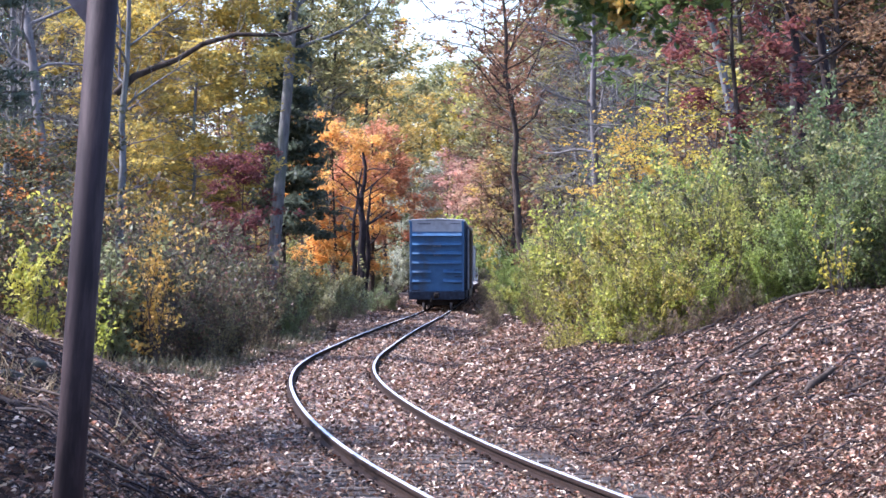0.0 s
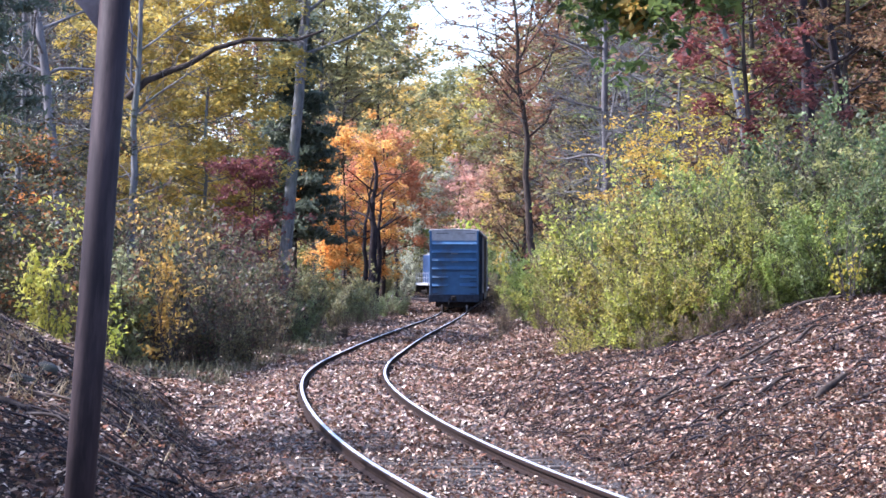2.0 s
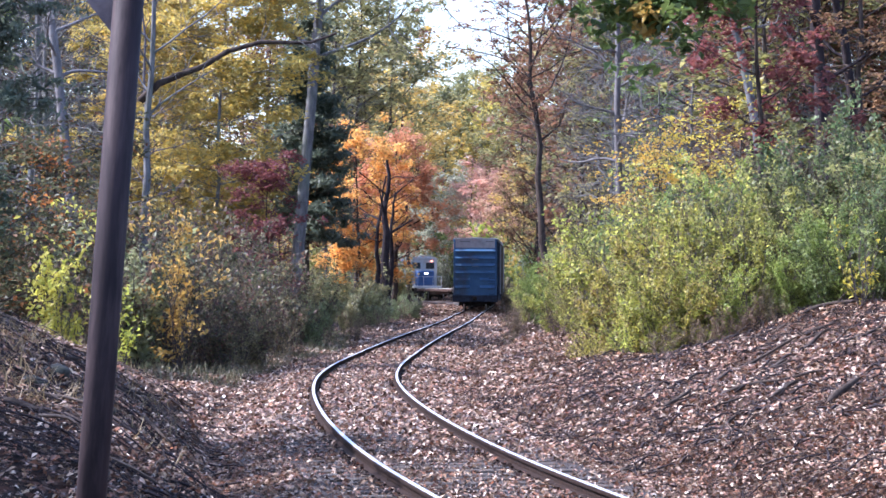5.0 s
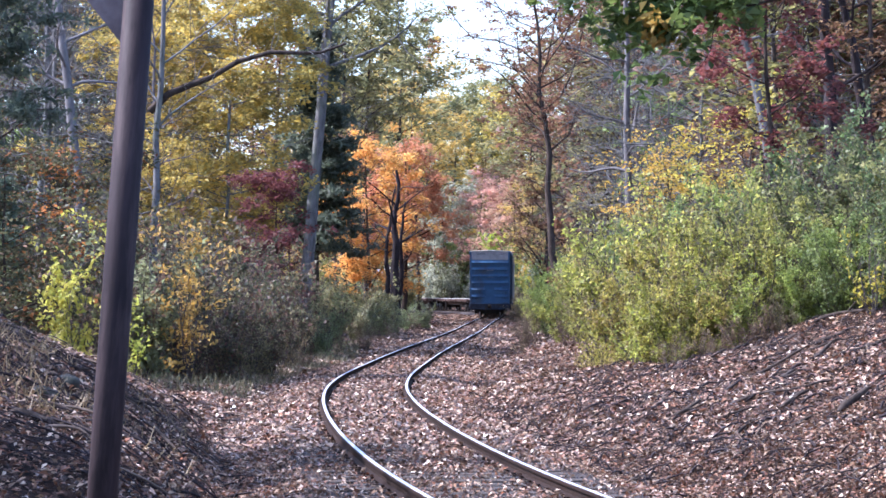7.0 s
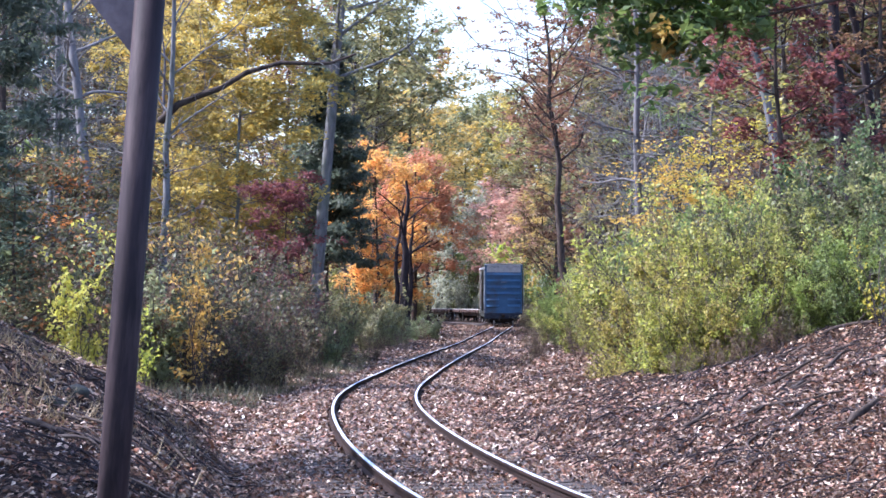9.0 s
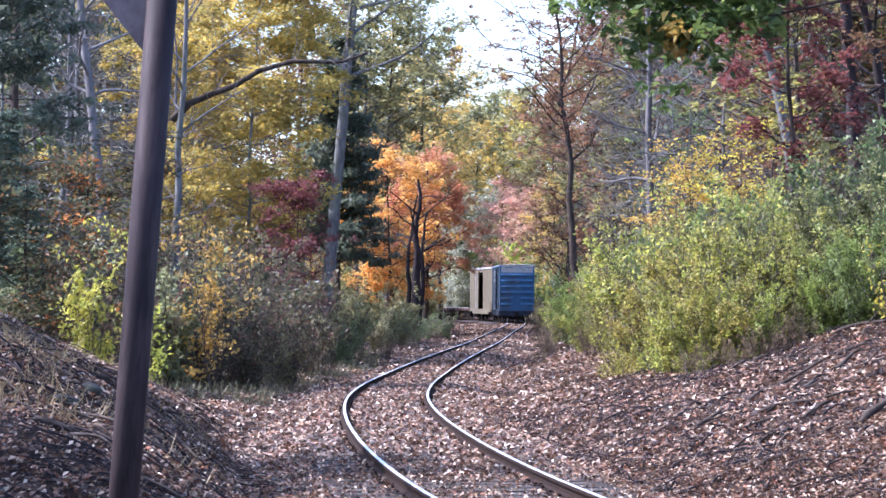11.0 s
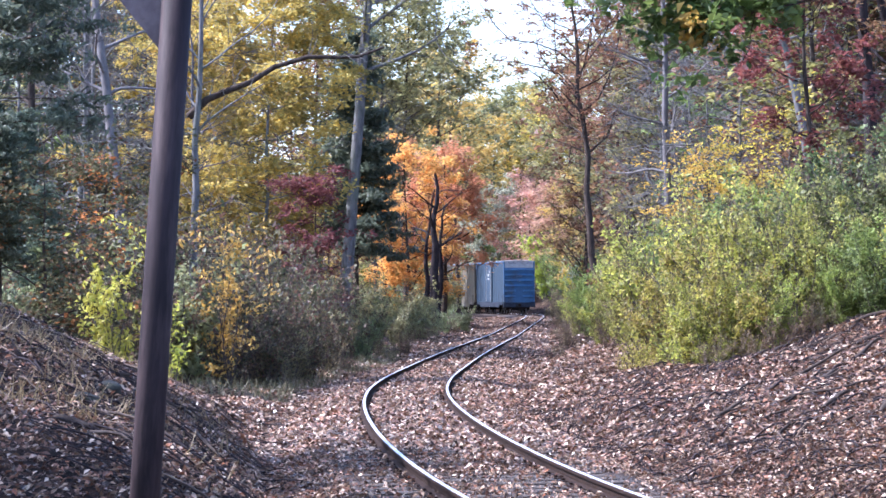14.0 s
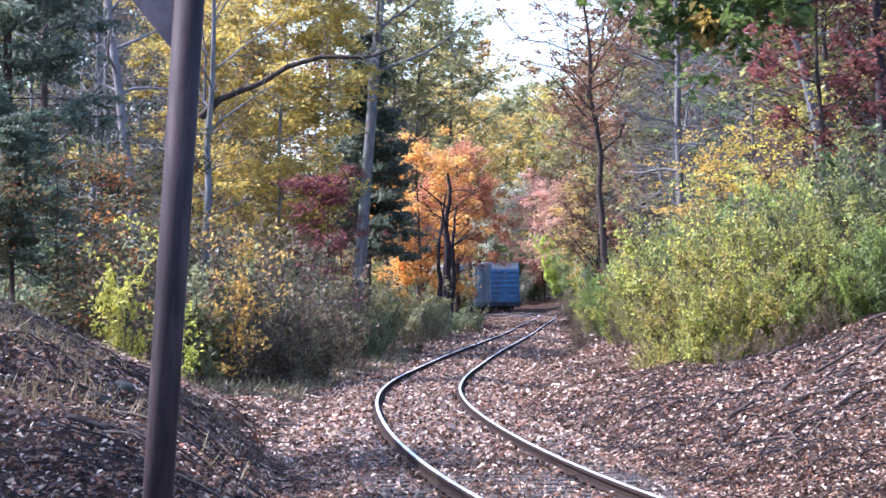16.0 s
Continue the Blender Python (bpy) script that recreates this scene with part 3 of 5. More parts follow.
    prof = [(-W2 - 0.07, Z1), (-W2 - 0.06, Z1 + 0.03), (0, Z1 + 0.1), (W2 + 0.06, Z1 + 0.03), (W2 + 0.07, Z1), (0, Z1 + 0.04)]
    rings = [[bm.verts.new((x, yy, z)) for x, z in prof] for yy in (-L2, L2)]
    for k in range(6):
        bm.faces.new((rings[0][k], rings[0][(k + 1) % 6], rings[1][(k + 1) % 6], rings[1][k]))
    bm.faces.new(rings[0][:]), bm.faces.new(rings[1][::-1])
    for k in range(1, 14):
        yy = -L2 + k * 2 * L2 / 14
        for sx in (-1, 1):
            rod(bm, (0, yy, Z1 + 0.11), (sx * (W2 + 0.04), yy, Z1 + 0.045), 0.03, 4)
    part("roof", bm, ROOF if paint is not BLUE else WHITE, car, "seamed metal roof")
    # ends: pressed steel with level ribs, white band on top
    for s in (-1, 1):
        y0, y1 = sorted((s * L2, s * (L2 - 0.05)))
        part("end_wall", boxes((-W2, W2, y0, y1, Z0 - 0.02, Z1 - 0.62)), paint, car, "steel end with level pressed ribs")
        part("end_band", boxes((-W2, W2, y0, y1, Z1 - 0.62, Z1)), WHITE, car, "white-painted top band of the end")
        for k in range(6):
            z = Z1 - 0.86 - 0.515 * k
            spans = [(-W2 + 0.12, W2 - 0.12)] if k < 4 else [(-W2 + 0.12, -0.35), (0.35, W2 - 0.12)]
            for a, b in spans:
                # a half-round pressing that stands out below its sloping top
                bm = bmesh.new()
                yy = s * L2
                pr = [(yy - s * 0.01, z + 0.2), (yy + s * 0.08, z + 0.1), (yy + s * 0.16, z + 0.01), (yy + s * 0.15, z - 0.03), (yy - s * 0.01, z - 0.03)]
                va = [bm.verts.new((a, p, q)) for p, q in pr]
                vb = [bm.verts.new((b, p, q)) for p, q in pr]
                for m in range(5):
                    bm.faces.new((va[m], va[(m + 1) % 5], vb[(m + 1) % 5], vb[m]))
                bm.faces.new(va), bm.faces.new(vb[::-1])
                bmesh.ops.recalc_face_normals(bm, faces=bm.faces)
                part("end_rib", bm, paint, car)
        part("end_sill", boxes((-W2 - 0.05, W2 + 0.05, *sorted((s * (L2 - 0.1), s * (L2 + 0.1))), Z0 - 0.42, Z0 + 0.05), bevel=0.02), GRIME if paint is BLUE else UNDER, car)
        part("brake_rigging", boxes((-0.62, 0.62, *sorted((s * (L2 - 0.9), s * (L2 - 0.35))), 0.3, 0.66), (-1.1, -0.5, *sorted((s * (L2 - 0.6), s * (L2 - 0.5))), 0.42, 0.6), (0.5, 1.1, *sorted((s * (L2 - 0.6), s * (L2 - 0.5))), 0.42, 0.6)), UNDER, car)
        for sx in (-1, 1):
            bm = boxes((*sorted((sx * (W2 - 0.11), sx * (W2 + 0.02))), *sorted((s * (L2 - 0.06), s * (L2 + 0.05))), Z0, Z1 - 0.02), bevel=0.02)
            part("corner_post", bm, paint, car)
            bm = bmesh.new()
            lx = sx * (W2 - 0.32)
            for yo, xa, xb in ((s * (L2 + 0.13), lx - 0.2, lx + 0.2),):
                for k in range(5 if sx * s < 0 else 2):
                    z = Z0 + 0.1 + k * 0.38
                    iron = rod(bmesh.new(), (xa, yo, z), (xb, yo, z), 0.014, 5)
                    for xx in (xa, xb):
                        rod(iron, (xx, s * L2, z), (xx, yo, z), 0.014, 5)
                    part("grab_iron", iron, UNDER, car)
            for k in range(4):
                z = Z0 - 0.5 + k * 0.4
                rod(bm, (sx * (W2 + 0.09), s * (L2 - 0.1), z), (sx * (W2 + 0.09), s * (L2 - 0.55), z), 0.014, 5)
            for yy in (0.1, 0.55):
                rod(bm, (sx * (W2 + 0.085), s * (L2 - yy), Z0 - 0.52), (sx * (W2 + 0.085), s * (L2 - yy), Z0 + 0.75), 0.014, 5)
            part("side_ladder", bm, UNDER, car, "steel grab irons and step")
    # small stencil bars on the white band and on the end
    for x, w in ((-1.1, 0.75), (0.75, 0.55)):
        part("stencil_bar", boxes((x, x + w, -L2 - 0.012, -L2 - 0.008, Z1 - 0.19, Z1 - 0.16)), GRIME, car, "dark stencil bar")
    for z in (3.62, 3.12):
        part("stencil_bar", boxes((-0.2, 0.25, -L2 - 0.03, -L2 - 0.012, z - 0.04, z + 0.04)), WHITE, car, "faint pale stencil bar")
    bm = boxes((-0.25, 0.25, -L2 + 0.3, L2 - 0.3, 0.7, Z0))
    for k in range(9):
        yy = -L2 + 0.9 + k * (2 * L2 - 1.8) / 8
        box(bm, -W2, W2, yy - 0.07, yy + 0.07, Z0 - 0.22, Z0 - 0.01)
    box(bm, 0.4, 1.1, 1.2, 2.3, 0.55, 0.95, 0.05)
    rod(bm, (-0.8, -1.6, 0.72), (-0.8, -0.4, 0.72), 0.2, 10)
    part("underframe", bm, UNDER, car)
    # brake wheel and rods at the rear
    bm = bmesh.new()
    for k in range(12):
        a, b = k * math.pi / 6, (k + 1) * math.pi / 6
        rod(bm, (-0.75 + 0.2 * math.cos(a), -L2 - 0.2, 2.0 + 0.2 * math.sin(a)), (-0.75 + 0.2 * math.cos(b), -L2 - 0.2, 2.0 + 0.2 * math.sin(b)), 0.014, 5)
    rod(bm, (-0.75, -L2 - 0.22, 2.0), (-0.75, -L2, 2.0), 0.04, 6)
    part("brake_wheel", bm, paint, car)
    couplers(car, L2)
    for y in (-L2 + 1.9, L2 - 1.9):
        truck(car, y)
    return car


def flatcar(label):
    L2, W2 = 8.9, 1.38
    car = tagged(new("flatcar"), label, "flatcar", group="wagons of the train")
    bm = bmesh.new()
    n = 46
    for k in range(n):
        y = -L2 + (k + 0.5) * 2 * L2 / n
        box(bm, -W2, W2, y - L2 / n + 0.008, y + L2 / n - 0.008, 1.1, 1.17)
    part("deck", bm, DECK, car, "weathered plank deck")
    for sx in (-1, 1):
        bm = boxes((*sorted((sx * (W2 - 0.03), sx * (W2 + 0.04))), -L2, L2, 0.86, 1.13), bevel=0.015)
        for k in range(12):
            y = -L2 + 0.8 + k * (2 * L2 - 1.6) / 11
            box(bm, *sorted((sx * (W2 + 0.04), sx * (W2 + 0.13))), y - 0.08, y + 0.08, 0.88, 1.1, 0.01)
        part("side_sill", bm, RUST, car, "rust-brown sill with stake pockets")
    bm = boxes((-0.3, 0.3, -L2 + 0.2, L2 - 0.2, 0.55, 1.1))
    for k in range(10):
        y = -L2 + 0.5 + k * (2 * L2 - 1) / 9
        box(bm, -W2 + 0.04, W2 - 0.04, y - 0.06, y + 0.06, 0.85, 1.09)
    for sx in (-0.75, 0.75):
        box(bm, sx - 0.06, sx + 0.06, -5, 5, 0.55, 1.0)
    part("underframe", bm, RUST, car)
    couplers(car, L2)
    for y in (-L2 + 1.8, L2 - 1.8):
        truck(car, y)
    return car


def locomotive(label, flip):
    """A road switcher: low nose, cab, long hood, walkways and railings. flip: the cab looks back along the train."""
    L2 = 8.2
    f = -1 if flip else 1
    loco = tagged(new("locomotive"), label, "locomotive")

    def b(bm, x0, x1, y0, y1, z0, z1, bevel=0.03):
        return box(bm, x0, x1, min(f * y0, f * y1), max(f * y0, f * y1), z0, z1, bevel)

    part("frame", b(bmesh.new(), -1.5, 1.5, -L2, L2, 1.15, 1.4), WHITE, loco, "white-edged walkway frame")
    part("long_hood", b(bmesh.new(), -0.9, 0.9, -L2 + 0.9, 3.6, 1.4, 4.2, 0.06), LBLUE, loco, "blue engine hood")
    part("hood_roof", b(bmesh.new(), -0.86, 0.86, -L2 + 1.0, 3.5, 4.2, 4.27, 0.03), WHITE, loco, "pale hood roof")
    part("short_hood", b(bmesh.new(), -0.9, 0.9, 6.0, L2 - 0.9, 1.4, 3.0, 0.12), LBLUE, loco, "low blue nose")
    part("cab", b(bmesh.new(), -1.5, 1.5, 3.6, 6.0, 1.4, 4.25, 0.06), WHITE if flip else LBLUE, loco, "painted cab")
    bm = bmesh.new()
    pr = [(-1.56, 4.22), (-1.2, 4.45), (0, 4.6), (1.2, 4.45), (1.56, 4.22)]
    va = [bm.verts.new((x, f * 3.5, z)) for x, z in pr]
    vb = [bm.verts.new((x, f * 6.15, z)) for x, z in pr]
    for k in range(4):
        bm.faces.new((va[k], va[k + 1], vb[k + 1], vb[k]))
    bm.faces.new(va), bm.faces.new(vb[::-1]), bm.faces.new((va[0], vb[0], vb[4], va[4]))
    bmesh.ops.recalc_face_normals(bm, faces=bm.faces)
    part("cab_roof", bm, WHITE, loco, "pale rounded cab roof")
    for x in (-0.75, 0.75):
        part("cab_window", b(bmesh.new(), x - 0.45, x + 0.45, 5.99, 6.02, 3.2, 3.85, 0.005), GLASS, loco, "dark window pane")
        part("cab_window", b(bmesh.new(), x * 2 - 0.012 * (1 if x < 0 else -1) - 0.01, x * 2 + 0.012, 4.2, 5.3, 3.2, 3.85, 0.002), GLASS, loco, "dark window pane")
    for k in range(8):
        y = -L2 + 1.3 + k * 1.1
        for sx in (-0.9, 0.9):
            part("hood_door", b(bmesh.new(), sx - 0.015, sx + 0.015, y, y + 0.85, 1.6, 3.5, 0.004), LBLUE, loco)
    bm = bmesh.new()
    for k in range(3):
        y = f * (-5.5 + 2.4 * k)
        rod(bm, (0, y, 4.25), (0, y, 4.42), 0.55, 14)
    part("radiator_fan", bm, WHITE, loco, "roof fan housings")
    bm = bmesh.new()
    for sx in (-1.45, 1.45):
        for k in range(14):
            y = -L2 + 0.2 + k * (2 * L2 - 0.4) / 13
            rod(bm, (sx, y, 1.4), (sx, y, 2.4), 0.018, 5)
        for z in (1.9, 2.4):
            rod(bm, (sx, -L2 + 0.2, z), (sx, L2 - 0.2, z), 0.018, 5)
    part("railing", bm, WHITE, loco, "white pipe railings")
    for s in (-1, 1):
        bm = rod(bmesh.new(), (-1.45, s * L2, 2.35), (1.45, s * L2, 2.35), 0.018, 5)
        for x in (-1.45, -0.5, 0.5, 1.45):
            rod(bm, (x, s * L2, 1.3), (x, s * L2, 2.35), 0.018, 5)
        part("end_railing", bm, WHITE, loco)
    part("fuel_tank", b(bmesh.new(), -1.2, 1.2, -1.9, 1.9, 0.4, 1.12, 0.15), UNDER, loco)
    for s in (-1, 1):
        bm = boxes((-1.45, 1.45, *sorted((s * (L2 - 0.05), s * (L2 + 0.08))), 0.45, 1.2), bevel=0.03)
        part("pilot", bm, UNDER, loco)
        bm = bmesh.new()
        for x in (-0.13, 0.13):
            rod(bm, (x, s * (L2 - 0.92), 3.9 if s * f < 0 else 2.7), (x, s * (L2 - 0.88), 3.9 if s * f < 0 else 2.7), 0.1, 12)
        part("headlight", bm, BEACON, loco, "paired lamp lenses")
    bm = bmesh.new()
    rod(bm, (0.9, f * 6.03, 4.0), (0.9, f * 6.08, 4.0), 0.11, 10)
    part("marker_lamp", bm, RED_LAMP, loco, "lit red marker lamp")
    couplers(loco, L2)
    for y in (-5.0, 5.0):
        truck(loco, y, 2.6)
    return loco


build_track()
blue_car = boxcar("boxcar", BLUE, "tall faded blue boxcar with a white end band", False)
tan_car = boxcar("boxcar", TAN, "tall weathered tan boxcar with its side door open", True)
flats = [flatcar("empty flatcar with a plank deck and rust-brown sills") for _ in range(3)]
engine = locomotive("blue and white diesel locomotive with its cab to the rear", True)

SPEED, TAIL = 7.52, 145.3
# vehicle, distance of its middle ahead of the tail face, half of its truck spacing
CONSIST = [(blue_car, 7.75, 5.85), (tan_car, 24.4, 5.85), (flats[0], 42.1, 7.1), (flats[1], 60.9, 7.1), (flats[2], 79.7, 7.1), (engine, 97.6, 5.0)]


def car_pose(s, half):
    x0, y0, z0 = on_line(s - half)
    x1, y1, z1 = on_line(s + half)
    return Matrix.Translation(((x0 + x1) / 2, (y0 + y1) / 2, (z0 + z1) / 2)) @ Matrix.Rotation(math.atan2(-(x1 - x0), y1 - y0), 4, "Z") @ Matrix.Rotation(math.atan2(z1 - z0, 2 * half), 4, "X")


# ---------------------------------------------------------------- plants
def wander(rng, a, d, length, n, bend, up=0.0):
    """A crooked line of n points from a in direction d."""
    pts = [np.array(a, float)]
    d = np.array(d, float)
    d /= np.linalg.norm(d)
    for _ in range(n - 1):
        d = d + rng.normal(0, bend, 3) + np.array([0, 0, up])
        d /= np.linalg.norm(d)
        pts.append(pts[-1] + d * length / (n - 1))
    return np.array(pts)


def grow(rng, H, r0, lean=(0, 0), first=0.3, limbs=14, reach=2.5, lift=0.5, twigs=5, crook=0.13, taper=0.15, shape="round", bend=0.07, stout=0.45, twig_min=0.004):
    """Trunk, limbs and twigs of a tree as tapered lines. Returns trunk lines, fine lines and points where leaves grow."""
    n = 12
    t = np.linspace(0, 1, n)
    wob = np.cumsum(rng.normal(0, bend, (n, 2)), axis=0) * H / n
    trunk = np.stack([lean[0] * H * t + wob[:, 0] - wob[0, 0], lean[1] * H * t + wob[:, 1] - wob[0, 1], H * t], -1)
    rad = r0 * (1 - (1 - taper) * t)
    rad[0] *= 1.35
    big, fine, tips = [(trunk, rad)], [], []
    for i in range(limbs):
        u = first + (0.98 - first) * (i + rng.uniform(0, 1)) / limbs
        p = np.array([np.interp(u, t, trunk[:, k]) for k in range(3)])
        a = i * 2.4 + rng.uniform(-0.5, 0.5)
        q = (u - first) / (1 - first)
        size = {"round": 0.55 + 0.75 * math.sin(math.pi * min(1, q * 0.8 + 0.15)), "cone": 1.15 - q, "top": 0.4 + 0.8 * q}[shape]
        ln = reach * size * rng.uniform(0.7, 1.2)
        up = lift * rng.uniform(0.5, 1.4)
        line = wander(rng, p, (math.cos(a), math.sin(a), up), ln, 6, crook, 0.03)
        r1 = max(0.012, np.interp(u, t, rad) * stout)
        big.append((line, r1 * np.linspace(1, 0.35, 6)))
        for k in range(twigs):
            w = rng.uniform(0.25, 1.0)
            b = np.array([np.interp(w, np.linspace(0, 1, 6), line[:, m]) for m in range(3)])
            dd = (line[-1] - line[0]) / (ln + 1e-6) + rng.normal(0, 0.65, 3)
            tw = wander(rng, b, dd, ln * rng.uniform(0.25, 0.5), 3, 0.25, 0.02)
            fine.append((tw, max(twig_min, r1 * 0.3) * np.linspace(1, 0.5, 3)))
            tips.append(tw[1:])
        tips.append(line[1:])
    return big, fine, np.vstack(tips)


def scatter(rng, tips, n, sx, sz, clump=14):
    """Leaves in loose clumps round the twigs."""
    m = max(1, n // clump)
    c = tips[rng.randint(0, len(tips), m)] + rng.normal(0, 0.8, (m, 3)) * np.array([sx, sx, sz])
    i = rng.randint(0, m, n)
    return c[i] + rng.normal(0, 0.5, (n, 3)) * np.array([sx, sx, sz])


def plant(name, label, category, big, fine, leaves, bark, leaf, size, rng, group="", flat=0.35, wood="trunk", foliage="crown", slim=0.62, droop=0.0, twig_mat=None, tri=False, split=True):
    """Puts wood and foliage together under one thing."""
    top = tagged(new(name), label, category, group)
    if big and wood == "wood":
        v, f = tube_arrays(big, 4)
        tagged(mesh_part(wood, fast_mesh(wood, v, f, True, [bark]), top), kind="stuff")
    elif big:
        v, f = tube_arrays(big[:1], 8)
        mesh_part(wood, fast_mesh(wood, v, f, True, [bark]), top)
        if split:
            for line in big[1:]:
                v, f = tube_arrays([line], 5)
                mesh_part("limb", fast_mesh("limb", v, f, True, [bark]), top)
        elif len(big) > 1:
            v, f = tube_arrays(big[1:], 4)
            tagged(mesh_part("branch_mass", fast_mesh("branch_mass", v, f, True, [bark]), top), kind="stuff")
    if fine:
        v, f = tube_arrays(fine, 3)
        tagged(mesh_part("branchwork", fast_mesh("branchwork", v, f, True, [twig_mat or bark]), top), kind="stuff")
    if leaves is not None and len(leaves):
        v, f = leaf_arrays(leaves, size, rng, flat, slim=slim, droop=droop, tri=tri)
        tagged(mesh_part(foliage, fast_mesh(foliage, v, f, False, [LEAF[leaf]]), top), kind="stuff")
    return top


def place(ob, x, y, turn=0.0, scale=1.0, sink=0.1):
    ob.matrix_basis = Matrix.Translation((x, y, up_to(x, y) - sink)) @ Matrix.Rotation(radians(turn), 4, "Z") @ Matrix.Diagonal((scale, scale, scale, 1))
    return ob


def again(ob, x, y, turn, scale):
    return place(copy_thing(ob, Matrix.Identity(4)), x, y, turn, scale)


def broadleaf(seed, leaf, label, H=14, r=0.16, n=7000, size=0.15, name="broadleaf_tree", bark=None, sx=0.3, sz=0.14, tri=False, clump=14, split=True, **kw):
    rng = np.random.RandomState(seed)
    big, fine, tips = grow(rng, H, r, **kw)
    return plant(name, label, "tree", big, fine, scatter(rng, tips, n, sx, sz, clump), bark or BARK_DARK, leaf, size, rng, "woodland trees", tri=tri, split=split)


def bare_tree(seed, label, H=14, r=0.13, bark=None, limbs=22, twigs=14, split=True, **kw):
    rng = np.random.RandomState(seed)
    big, fine, tips = grow(rng, H, r, limbs=limbs, twigs=twigs, **kw)
    more = []
    for line, rad in fine:
        for _ in range(1):
            more.append((wander(rng, line[rng.randint(1, 3)], line[-1] - line[0] + rng.normal(0, 0.3, 3), 0.7, 2, 0.3), rad[-1] * 0.7 * np.ones(2)))
    return plant("bare_tree", label, "tree", big, fine + more, None, bark or TWIG, None, 0, rng, "woodland trees", split=split)


def pine_tree(seed, label, H=16, r=0.2, reach=2.6, n=16000, first=0.12, limbs=60, soft=0.12, needle=0.26):
    rng = np.random.RandomState(seed)
    big, fine, tips = grow(rng, H, r, first=first, limbs=limbs, reach=reach, lift=0.1, twigs=7, crook=0.05, shape="cone", taper=0.15, bend=0.01, stout=0.16)
    return plant("pine_tree", label, "tree", big, fine, scatter(rng, tips, n, 0.36, soft, 22), BARK_DARK, "pine", needle, rng, "woodland trees", flat=0.05, slim=0.24, tri=True, split=False)


def shrub(seed, leaf, label, H=2.4, width=1.4, stems=16, n=5000, size=0.07, name="shrub", bark=None, sx=0.075, sz=0.08, tri=False, upright=1.0, sprays=10, thick=0.014):
    """Many stems fanning from one root, with leafy sprays that rise along their upper parts."""
    rng = np.random.RandomState(seed)
    big, fine, seg = [], [], []
    for i in range(stems):
        a, q = rng.uniform(0, 2 * math.pi), math.sqrt(rng.uniform(0.02, 1))
        d = (math.cos(a) * q * width / H, math.sin(a) * q * width / H, 1)
        ln = H * rng.uniform(0.55, 1.12)
        line = wander(rng, (math.cos(a) * q * width * 0.3, math.sin(a) * q * width * 0.3, 0), d, ln, 8, 0.09, -0.015)
        big.append((line, thick * np.linspace(1, 0.3, 8)))
        seg.append(np.stack([line[2:-1], line[3:]], 1))
        for k in range(sprays):
            j = rng.randint(1, 8)
            tw = wander(rng, line[j], np.array(d) * upright + rng.normal(0, 0.55, 3), ln * rng.uniform(0.14, 0.34), 3, 0.16)
            fine.append((tw, 0.45 * thick * np.linspace(1, 0.5, 3)))
            seg.append(np.stack([tw[:-1], tw[1:]], 1))
    seg = np.vstack(seg)
    pick = seg[rng.randint(0, len(seg), int(len(seg) * 0.42))]
    pick = pick[rng.randint(0, len(pick), n)]
    u = rng.uniform(0, 1, (n, 1))
    leaves = pick[:, 0] * (1 - u) + pick[:, 1] * u + rng.normal(0, 1, (n, 3)) * np.array([sx, sx, sz])
    leaves[:, 2] = np.abs(leaves[:, 2])
    return plant(name, label, "shrub", big, fine, leaves, bark or STEM, leaf, size, rng, "undergrowth", wood="wood", foliage="foliage", flat=0.05, tri=tri, droop=0.9, slim=0.5)


def far(b, d):
    """x at distance d on the bearing b (thousandths to the right of the line ahead)."""
    return b * d / 1000.0


# left side of the track ------------------------------------------------
place(broadleaf(11, "olive", "tall grey straight trunk with a thin olive crown", 24, 0.27, 9500, 0.15, clump=24, sx=0.45, sz=0.3, bark=BARK_GREY, lean=(0.085, 0), first=0.42, limbs=24, reach=3.5, twigs=8, taper=0.3, bend=0.02), far(-67.5, 95), 95)
place(pine_tree(12, "dark green white pine with soft drooping tiers", 13.0, 0.2, 1.6, 17000, first=0.3, limbs=44, soft=0.12, needle=0.34), far(-62, 103), 103)
maple = place(broadleaf(13, "gold", "broad maple with golden yellow leaves", 15, 0.09, 34000, 0.17, clump=85, bark=BARK_GREY, lean=(0.02, 0), first=0.16, limbs=34, reach=2.4, lift=0.3, sx=0.46, sz=0.27), far(-101, 86), 86)
for b, d, k, s in ((-116, 97, 80, 1.0),):
    again(maple, far(b, d), d, k, s)
place(broadleaf(14, "gold", "slender maple with golden olive leaves", 16, 0.09, 14000, 0.17, clump=70, bark=BARK_GREY, first=0.2, limbs=28, reach=2.6, lift=0.3, sx=0.36, sz=0.13), far(-132, 92), 92)
place(broadleaf(15, "wine", "small dogwood with wine-red leaves", 5.9, 0.06, 4200, 0.14, clump=30, first=0.3, limbs=14, reach=1.0, lift=0.4), far(-76.5, 83), 83)
place(broadleaf(15, "wine", "low dogwood with wine-red leaves", 3.4, 0.05, 1500, 0.13, first=0.2, limbs=12, reach=1.2, lift=0.3), far(-86, 84), 84)
place(broadleaf(16, "orange", "young maple with bright orange leaves", 11.5, 0.16, 15000, 0.22, clump=60, first=0.12, limbs=28, reach=3.0, lift=0.35, sx=0.5, sz=0.36), far(-40, 172), 172)
place(broadleaf(17, "redorange", "maple with red-orange leaves and a thick dark trunk", 12, 0.24, 13000, 0.22, clump=60, first=0.3, limbs=20, reach=2.8, lift=0.3, sx=0.5, sz=0.4), far(-28, 178), 178)
